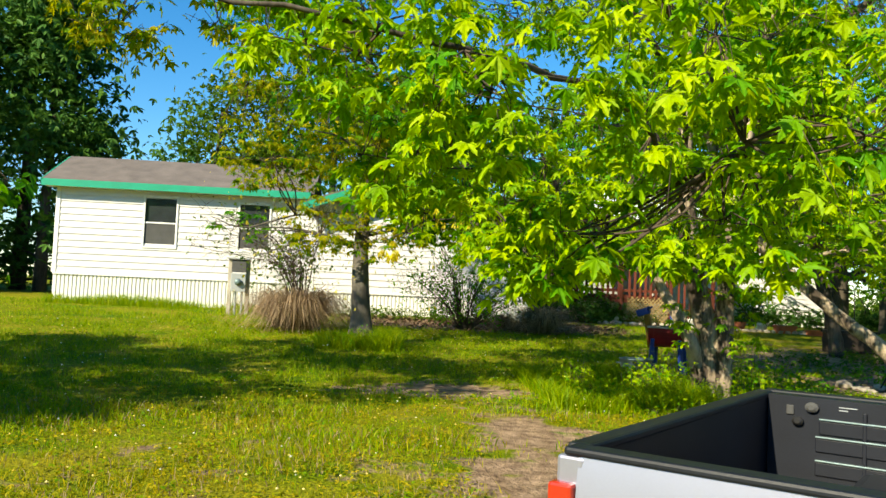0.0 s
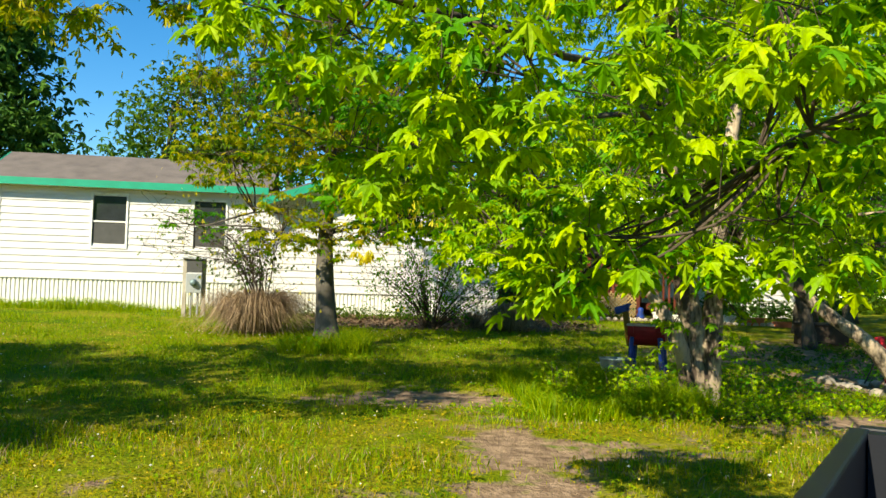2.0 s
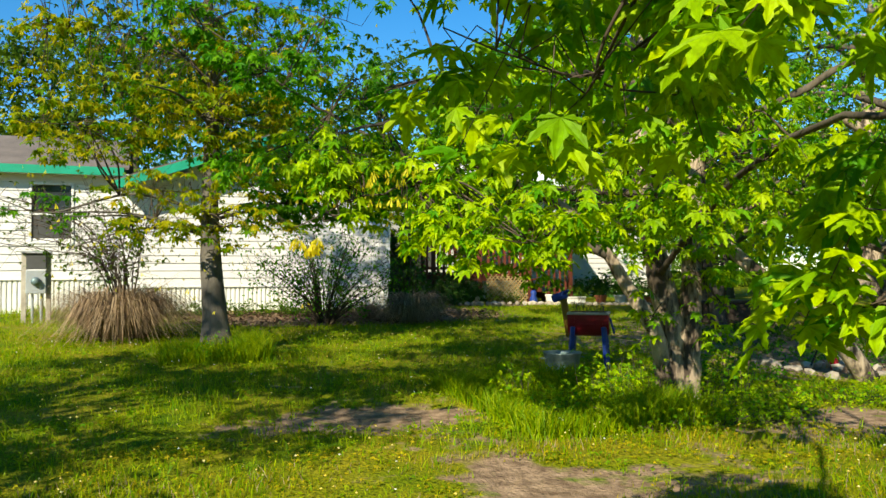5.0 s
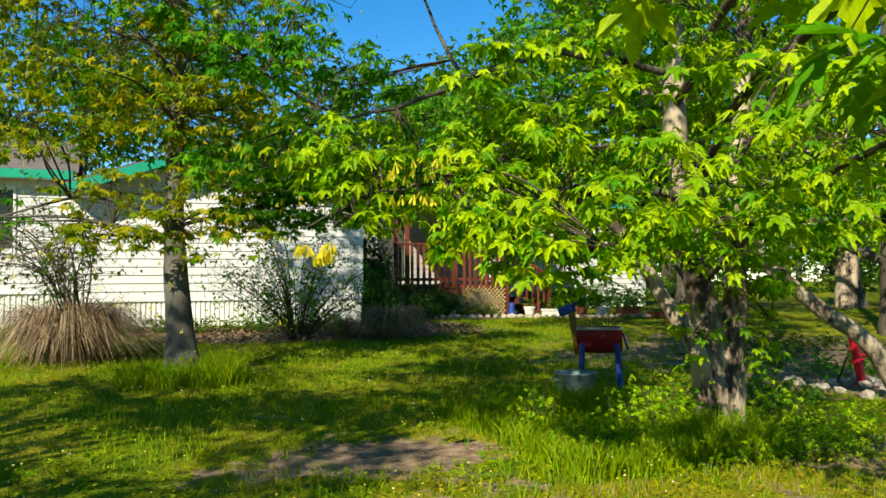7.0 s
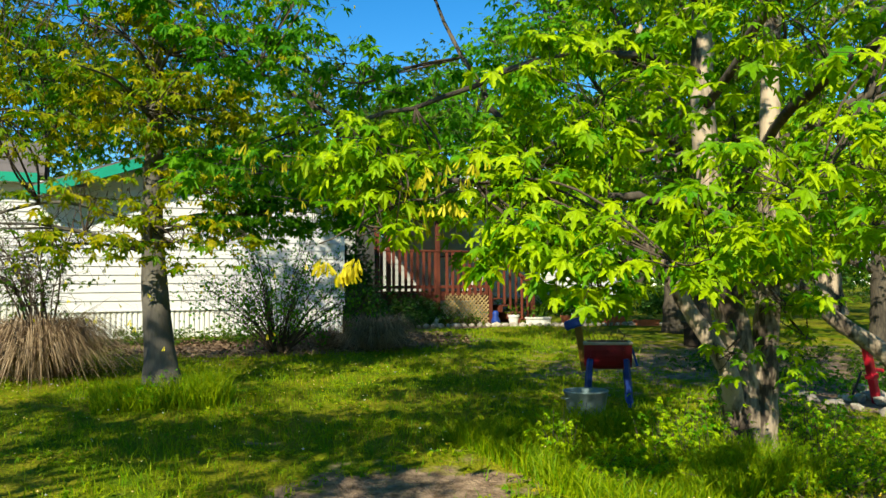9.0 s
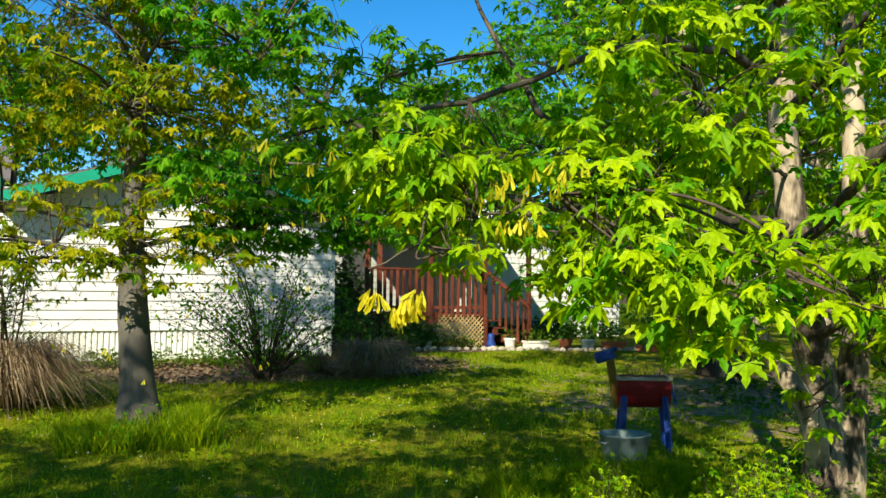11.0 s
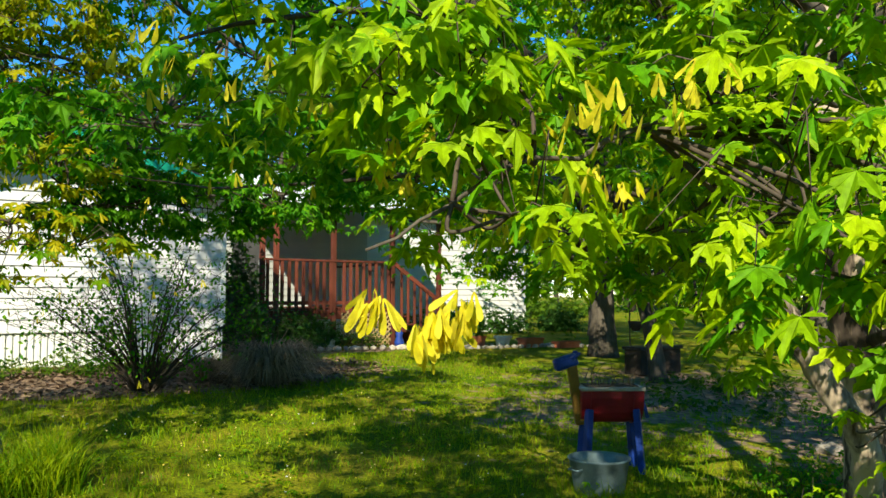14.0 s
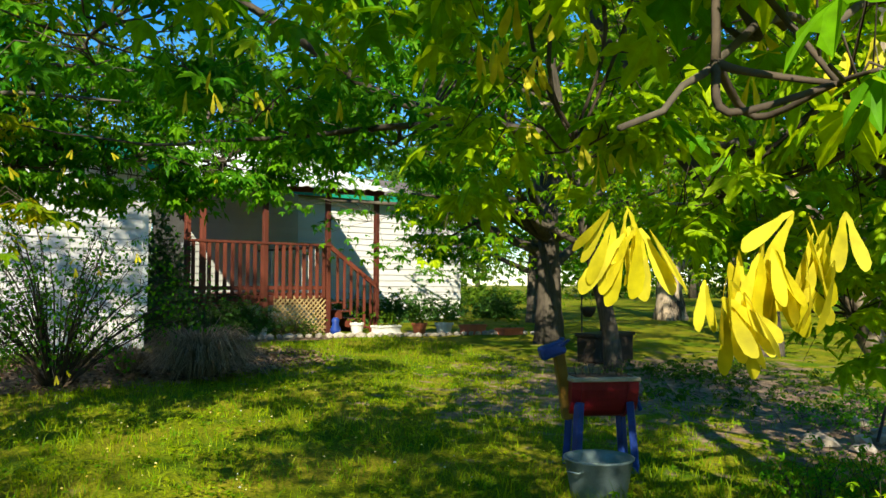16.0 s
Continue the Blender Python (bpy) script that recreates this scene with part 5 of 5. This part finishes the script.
# ---- bare-stemmed shrub in front of the wing ----
def shrub():
    rng = np.random.default_rng(41)
    t = thing("flowering_shrub", "open vase-shaped shrub with thin dark stems and sparse leaves", "shrub")
    stems, P = Tubes(), []
    for i in range(60):
        a, out = rng.uniform(0, 2 * math.pi), rng.uniform(0.3, 2.1)
        d = np.array([math.cos(a), 0.6 * math.sin(a), 0])
        h = rng.uniform(1.4, 2.35) - 0.32 * out
        b = np.array([4.5, 21.6, 0.28]) + d * 0.07
        pts = smoothline([b, b + d * out * 0.25 + (0, 0, h * 0.4), b + d * out * 0.65 + (0, 0, h * 0.78), b + d * out + (0, 0, h)], 4)
        stems.add(pts + np.cumsum(rng.normal(0, 0.012, pts.shape), 0), rng.uniform(0.007, 0.016), 0.003, 5)
        for q in pts[4:]:
            for _ in range(2):
                e = q + rng.normal(0, 0.16, 3)
                stems.add([q, (q + e) / 2 + (0, 0, 0.02), e], 0.004, 0.0015, 3)
                P.append(e + rng.normal(0, 0.06, (rng.poisson(3.0), 3)))
    stems.add(smoothline([(4.5, 21.6, 0.1), (4.5, 21.6, 0.32), (4.5, 21.6, 0.45)], 3), 0.10, 0.06, 9)
    tagged(stems.make("branchwork", M["twig"], t), kind="stuff")
    P = np.vstack(P)
    vv, ff = scatter(LEAF1, P, turned(rng, len(P), 0.8, 0.2), rng.uniform(0.04, 0.075, len(P)))
    tagged(raw("foliage", vv, ff, M["leafdeepshade"], t), "sparse small leaves", kind="stuff")


shrub()


# ---- thin sapling rising out of the dry grass ----
def sapling():
    rng = np.random.default_rng(44)
    t = thing("sapling", "thin sapling with bare arching twigs and sparse small leaves", "tree")
    stems, P = Tubes(), []
    foot = np.array([0.68, 20.25, 0.2])
    for i in range(16):
        out, h = rng.uniform(-2.7, 1.4), rng.uniform(1.9, 2.9)
        e = foot + (out, rng.normal(0, 0.5), h - 0.12 * abs(out))
        b = foot + rng.normal(0, 0.08, 3) * (1, 1, 0)
        pts = smoothline([b, b + (out * 0.08, 0, 0.9), b + (out * 0.35, 0.3 * (e[1] - b[1]), 0.72 * h), e], 7)
        pts = pts + np.cumsum(rng.normal(0, 0.014, pts.shape), 0)
        one = Tubes()
        one.add(pts, rng.uniform(0.012, 0.022), 0.004, 6)
        one.make("branch", M["twig"], t)
        for q in pts[9:]:
            for _ in range(3):
                e2 = q + rng.normal(0, 0.28, 3)
                stems.add([q, (q + e2) / 2 + (0, 0, 0.03), e2], 0.005, 0.002, 3)
                P.append(e2 + rng.normal(0, 0.06, (rng.poisson(1.5), 3)))
    P = np.vstack(P)
    vv, ff = scatter(LEAF3, P, turned(rng, len(P), 0.7, 0.4), rng.uniform(0.04, 0.085, len(P)))
    tagged(raw("foliage", vv, ff, M["woodsleaf"], t), "sparse small dark leaves", kind="stuff")
    tagged(stems.make("branchwork", M["twig"], t), kind="stuff")


sapling()


# ---- dry ornamental grass ----
def dry_clump(x, y, rad, high, n, seed, label, stalks=0):
    rng = np.random.default_rng(seed)
    t = thing("ornamental_grass", label, "grass clump", group="dry grass clumps")
    z = float(ground_z(x, y)) - 0.02
    v, f = [], []
    for i in range(n):
        a, out = rng.uniform(0, 2 * math.pi), rad * rng.uniform(0.15, 1.0)
        d, h = np.array([math.cos(a), math.sin(a), 0]), high * rng.uniform(0.45, 1.0)
        b = np.array([x, y, z]) + d * rad * 0.35 * rng.uniform(0, 1)
        droop = rng.uniform(0.1, 1.0)
        d = d + rng.normal(0, 0.22, 3) * (1, 1, 0.5)
        p = [b, b + d * out * 0.35 + (0, 0, h * 0.75), b + d * out * 0.75 + (0, 0, h * (1 - 0.25 * droop)), b + d * out * 1.05 + (0, 0, h * (0.95 - 0.85 * droop))]
        s = np.array([-d[1], d[0], 0]) * rng.uniform(0.003, 0.007)
        k = len(v)
        for q, w in zip(p, (1, 1, 0.8, 0.15)):
            v += [q - s * w, q + s * w]
        f += [(k, k + 1, k + 3, k + 2), (k + 2, k + 3, k + 5, k + 4), (k + 4, k + 5, k + 7, k + 6)]
    tagged(raw("blades", np.array(v), f, M["drygrass"], t), "dry tan blades", kind="stuff")
    if stalks:
        tb = Tubes()
        for i in range(stalks):
            b = np.array([x, y, z]) + rng.normal(0, 0.12, 3) * (1, 1, 0)
            e = b + rng.normal(0, 0.10, 3) * (1, 1, 0) + (0, 0, rng.uniform(1.1, 1.7))
            tb.add([b, (b + e) / 2 + rng.normal(0, 0.02, 3), e], 0.006, 0.003, 4)
        tb.make("stalks", M["twig"], t)


dry_clump(0.65, 20.2, 1.2, 0.98, 4600, 51, "large tan clump of dead ornamental grass", 14)
dry_clump(6.35, 21.6, 0.80, 0.72, 2400, 52, "brown tangled clump of dead ornamental grass", 8)
dry_clump(5.6, 22.4, 0.5, 0.4, 500, 53, "low brown clump of dead grass")


# ---- low growth about the maple's foot ----
def undergrowth(x, y, rx, ry, high, n, seed, label, mat="leaf", size=0.052):
    rng = np.random.default_rng(seed)
    t = thing("undergrowth", label, "weeds", kind="stuff")
    stems, P = Tubes(), []
    for i in range(n):
        a, r = rng.uniform(0, 2 * math.pi), rng.uniform(0, 1) ** 0.5
        b = np.array([x + rx * r * math.cos(a), y + ry * r * math.sin(a), 0])
        b[2] = ground_z(b[0], b[1]) - 0.02
        h = high * rng.uniform(0.4, 1.0) * (1.1 - 0.5 * r)
        e = b + rng.normal(0, 0.12, 3) * (1, 1, 0) + (0, 0, h)
        stems.add([b, (b + e) / 2 + rng.normal(0, 0.03, 3), e], 0.005, 0.002, 3)
        k = rng.poisson(13)
        w = rng.uniform(0.25, 1.0, k)[:, None]
        P.append(b * (1 - w) + e * w + rng.normal(0, 0.07, (k, 3)))
    P = np.vstack(P)
    vv, ff = scatter(LEAF3, P, turned(rng, len(P), 0.5, 0.2), rng.uniform(0.6, 1.3, len(P)) * size)
    raw("leaves", vv, ff, M[mat], t)
    stems.make("stems", M["twig"], t)


undergrowth(6.05, 12.75, 0.42, 0.4, 0.75, 60, 61, "leafy weeds and suckers at the maple's foot")
undergrowth(7.2, 12.55, 0.40, 0.35, 0.75, 50, 62, "leafy suckers beside the maple's trunk")
undergrowth(6.5, 11.9, 1.3, 0.45, 0.26, 260, 63, "bright low weeds before the maple", size=0.04)
undergrowth(8.6, 12.4, 1.0, 0.5, 0.22, 120, 94, "bright low weeds beside the bare soil", size=0.04)
undergrowth(3.6, 23.5, 2.3, 0.35, 0.42, 130, 95, "dark low plants along the foot of the home", mat="woodsleaf", size=0.07)
undergrowth(5.3, 12.6, 0.7, 0.5, 0.30, 60, 64, "tall weeds in the grass")
# Darker leaf copy carries the shade on these weeds.
undergrowth(7.9, 13.6, 0.8, 0.6, 0.5, 60, 65, "weeds behind the maple, shade put into their deeper green", mat="leafdeepshade")
undergrowth(5.2, 13.5, 0.25, 0.25, 0.6, 26, 66, "small leafy sapling in the lawn")
undergrowth(1.95, 17.35, 0.35, 0.2, 0.40, 50, 67, "grass and weeds round the slim maple's foot", mat="leafdeepshade", size=0.05)
undergrowth(10.2, 25.75, 0.6, 0.2, 0.6, 40, 68, "dark plants beside the lattice", mat="woodsleaf")
# Height stretched to darken the porch recess, which lies in shade.
undergrowth(7.3, 25.4, 0.5, 0.3, 3.0, 170, 93, "dark shrub drawn tall to darken the corner beside the deck", mat="woodsdark", size=0.11)
undergrowth(8.7, 25.65, 0.95, 0.22, 1.1, 170, 69, "dark shrubby growth under the deck", mat="woodsdark", size=0.09)


# ---- woods and back-yard bushes ----
def woods(name, label, spots, mat, seed, per=900, leaf=0.5, bark="bark"):
    rng = np.random.default_rng(seed)
    t = thing(name, label, "woods", kind="stuff")
    trunks, P = Tubes(), []
    for x, y, h, r in spots:
        z = float(ground_z(np.array(x), np.array(y))) - 0.2
        trunks.add(smoothline([(x, y, z), (x + rng.normal(0, 0.3), y, z + h * 0.4), (x + rng.normal(0, 0.5), y, z + h * 0.85)], 3), 0.03 * h**0.9, 0.05, 7, 0.05, rng)
        for c in range(16):
            k = rng.uniform(0.03, 1.0)
            rr = r * (1.05 - 0.65 * k) * rng.uniform(0.4, 1.0)
            a = rng.uniform(0, 2 * math.pi)
            cc = np.array([x + rr * math.cos(a), y + rr * math.sin(a), z + h * k])
            trunks.add([(x, y, z + h * k * 0.8), (*((np.array([x, y]) + cc[:2]) / 2), z + h * k * 0.95), cc], 0.05, 0.015, 4)
            m = int(per / 16)
            P.append(cc + rng.normal(0, 1, (m, 3)) * (r * 0.26, r * 0.26, h * 0.06))
    P = np.vstack(P)
    P = P[P[:, 2] > 0.5]
    vv, ff = scatter(LEAF3, P, turned(rng, len(P), 0.6, 0.3), rng.uniform(0.5, 1.2, len(P)) * leaf)
    raw("leaves", vv, ff, M[mat], t)
    trunks.make("trunks", M[bark], t)


rw = random.Random(3)
woods("woods", "dark evergreens beside and behind the home", [(-8.5 + rw.uniform(-1, 1) - 3.6 * i, 30 + rw.uniform(-2, 4), rw.uniform(9, 13), 2.6) for i in range(6)] + [(-13, 27, 12, 3), (-10.5, 33, 14, 3)], "woodsdark", 71, 4600, 0.36)
woods("woods", "spring woods behind the home", [(-6 + 3.4 * i + rw.uniform(-1, 1), 42 + rw.uniform(-3, 6), rw.uniform(9.5, 12.5), 3.4) for i in range(9)], "woodsleaf", 72, 3000, 0.36)
woods("woods", "tall woods beyond the back yard", [(24 + 3.6 * i + rw.uniform(-1, 1), 56 - 1.7 * i + rw.uniform(-3, 5), rw.uniform(13, 18), 4.0) for i in range(14)], "woodsleaf", 73, 2200, 0.42)
woods("woods", "woods along the side of the yard", [(27 + rw.uniform(-2, 3) + 0.9 * i, 4 + 3.2 * i, rw.uniform(11, 16), 3.6) for i in range(9)], "woodsleaf", 74, 2000, 0.40)
woods("woods", "far woods on the horizon", [(-70 + 9 * i, 85 + rw.uniform(-8, 8), rw.uniform(14, 20), 6) for i in range(20)], "woodsdark", 75, 900, 0.8)
woods("woods", "woods behind the walk", [(-30 + 7 * i, -22 + rw.uniform(-5, 5), rw.uniform(10, 14), 5) for i in range(9)], "woodsleaf", 76, 700, 0.7)
undergrowth(19.5, 29.0, 0.7, 0.6, 0.9, 120, 77, "dark round bush by the far section", mat="woodsdark", size=0.12)
undergrowth(15.6, 28.9, 2.4, 0.5, 1.1, 150, 91, "dark shrubs along the far wall", mat="woodsdark", size=0.13)
undergrowth(26, 40, 7, 3, 1.3, 260, 78, "low scrub at the back of the lawn", mat="woodsleaf", size=0.25)
undergrowth(11.3, 14.9, 1.2, 0.8, 0.35, 70, 79, "weeds among scattered stones", mat="leafdeepshade")
rg = random.Random(9)
for i in range(26):
    x, y = 10.9 + rg.uniform(-1.3, 1.6), 14.2 + rg.uniform(-0.9, 0.9)
    bm = bmesh.new()
    bmesh.ops.create_icosphere(bm, subdivisions=1, radius=1)
    for v in bm.verts:
        v.co *= rg.uniform(0.8, 1.2)
    bmesh.ops.transform(bm, matrix=pose(x, y, float(ground_z(x, y)) + 0.02, rg.uniform(-15, 15), 0, rg.uniform(0, 180)) @ Matrix.Diagonal((rg.uniform(0.08, 0.2), rg.uniform(0.06, 0.13), rg.uniform(0.04, 0.09), 1)), verts=bm.verts)
    tagged(part("field_stone", bm, M["stone"]), "pale rough stone on bare soil", "stone", "scattered stones")


# Shade under the maples is put into a darker leaf colour.
undergrowth(12.4, 17.2, 2.4, 1.8, 0.25, 120, 92, "low weeds under the maples, shade put into their dark green", mat="woodsleaf", size=0.08)


# ---- lawn blades, tufts and dandelions ----
def lawn():
    rng = np.random.default_rng(81)

    def blades(n, x0, x1, y0, y1, low, high, wide, name, mat, thin=1.0):
        x, y = rng.uniform(x0, x1, n), y0 + (y1 - y0) * rng.uniform(0, 1, n) ** thin
        patch = np.array([noise.noise((a * 0.9, b * 0.9, 2)) for a, b in zip(x, y)])
        keep = (bare_at(x, y) < rng.uniform(0.1, 0.75, n)) & (patch > rng.uniform(-0.75, 0.1, n))
        keep &= ~((x > 2.3) & (x < 5.6) & (y > 2.4) & (y < 5.3))
        x, y, patch = x[keep], y[keep], patch[keep]
        n = len(x)
        z = ground_z(x, y) - 0.01
        h = rng.uniform(low, high, n) * (1 + 0.7 * np.clip(patch, -0.5, 1))
        a = rng.uniform(0, 2 * np.pi, n)
        s = np.stack([np.cos(a), np.sin(a), np.zeros(n)], -1) * (wide * rng.uniform(0.6, 1.3, n))[:, None]
        b = np.stack([x, y, z], -1)
        bend = rng.normal(0, 0.45, (n, 2)) * h[:, None]
        mid = b + np.concatenate([bend * 0.35, (h * 0.6)[:, None]], 1)
        tip = b + np.concatenate([bend, h[:, None]], 1)
        v = np.stack([b - s, b + s, mid + s * 0.7, mid - s * 0.7, tip], 1).reshape(-1, 3)
        i = np.arange(n)[:, None] * 5
        f = [*(i + np.array([[0, 1, 2, 3]])).tolist(), *(i + np.array([[3, 2, 4]])).tolist()]
        return tagged(raw(name, v, f, M[mat]), "yellow-green grass blades of the lawn", "grass", kind="stuff")

    def clover(n, x0, x1, y0, y1, size, mat, seed):
        """Low broad leaves in patches between the blades."""
        x, y = rng.uniform(x0, x1, n), rng.uniform(y0, y1, n)
        patch = np.array([noise.noise((a * 1.6, b * 1.6, seed)) + 0.6 * noise.noise((a * 5, b * 5, seed)) for a, b in zip(x, y)])
        k = (patch > rng.uniform(-0.15, 0.45, n)) & (bare_at(x, y) < 0.6) & ~((x > 2.3) & (x < 5.6) & (y > 2.4) & (y < 5.3))
        p = np.stack([x[k], y[k], ground_z(x[k], y[k]) + rng.uniform(0.005, 0.06, k.sum())], -1)
        vv, ff = scatter(LEAF3, p, turned(rng, len(p), 0.35, 0.0), rng.uniform(0.6, 1.4, len(p)) * size)
        return tagged(raw("clover", vv, ff, M[mat]), "low clover and broad-leaved weeds in the lawn", "weeds", kind="stuff")

    clover(60000, -4.5, 8, 4.5, 12.5, 0.028, "strawgrass", 4)
    clover(26000, -4.5, 8, 4.5, 12.5, 0.030, "grass", 9)
    clover(40000, -5, 11, 12, 21, 0.045, "grass", 6)
    blades(80000, -5, 9, 3.2, 11.5, 0.02, 0.065, 0.0035, "lawn_grass", "strawgrass")
    blades(105000, -11, 12, 9, 24.3, 0.04, 0.11, 0.0055, "lawn_grass", "grass")
    blades(16000, -5, 9, 3.2, 11.5, 0.03, 0.10, 0.003, "dry_lawn_grass", "drygrass")
    blades(14000, 4.4, 6.4, 11.6, 14.5, 0.10, 0.30, 0.006, "tall_grass", "grass")
    blades(3000, 1.3, 2.8, 17.0, 17.8, 0.15, 0.35, 0.007, "tall_grass", "grass")
    blades(5000, -6, 0.5, 23.6, 24.3, 0.10, 0.28, 0.007, "tall_grass", "grass")
    for nm, mat, n, r, lab in (("dandelions", "dandelion", 1100, 0.009, "yellow dandelion heads in the lawn"), ("dandelion_clocks", "puff", 160, 0.011, "white dandelion clocks in the lawn")):
        x, y = rng.uniform(-5, 7, n), rng.uniform(4.5, 20, n)
        k = bare_at(x, y) < 0.35
        x, y = x[k], y[k]
        p = np.stack([x, y, ground_z(x, y) + rng.uniform(0.05, 0.16, len(x))], -1)
        tv = np.array([(0, 0, 1), (1, 0, 0.2), (0.3, 0.95, 0.2), (-0.8, 0.6, 0.2), (-0.8, -0.6, 0.2), (0.3, -0.95, 0.2), (0, 0, -0.5)]) * r
        tf = np.array([(0, 1, 2), (0, 2, 3), (0, 3, 4), (0, 4, 5), (0, 5, 1), (6, 2, 1), (6, 3, 2), (6, 4, 3), (6, 5, 4), (6, 1, 5)])
        vv, ff = scatter((tv, tf), p, np.repeat(np.eye(3)[None], len(p), 0), rng.uniform(0.7, 1.4, len(p)))
        heads = raw(nm, vv, ff, M[mat])
        tagged(heads, lab, "flowers", kind="stuff")
        st, sf = [], []
        for q in p:
            k0 = len(st)
            st += [(q[0] - 0.002, q[1], ground_z(q[0], q[1])), (q[0] + 0.002, q[1], ground_z(q[0], q[1])), tuple(q)]
            sf.append((k0, k0 + 1, k0 + 2))
        raw("stems", np.array(st, float), sf, M["grass"], heads)
    # fallen leaves and mulch in the beds
    n = 5000
    x, y = rng.uniform(1.5, 9, n), rng.uniform(20.6, 24.2, n)
    k = bare_at(x, y) > 0.3
    p = np.stack([x[k], y[k], ground_z(x[k], y[k]) + 0.02], -1)
    vv, ff = scatter(LEAF1, p, turned(rng, len(p), 0.3, 0.0), rng.uniform(0.05, 0.12, len(p)))
    tagged(raw("leaf_litter", vv, ff, M["mulch"]), "brown leaf litter on the beds", "leaf litter", kind="stuff")


lawn()
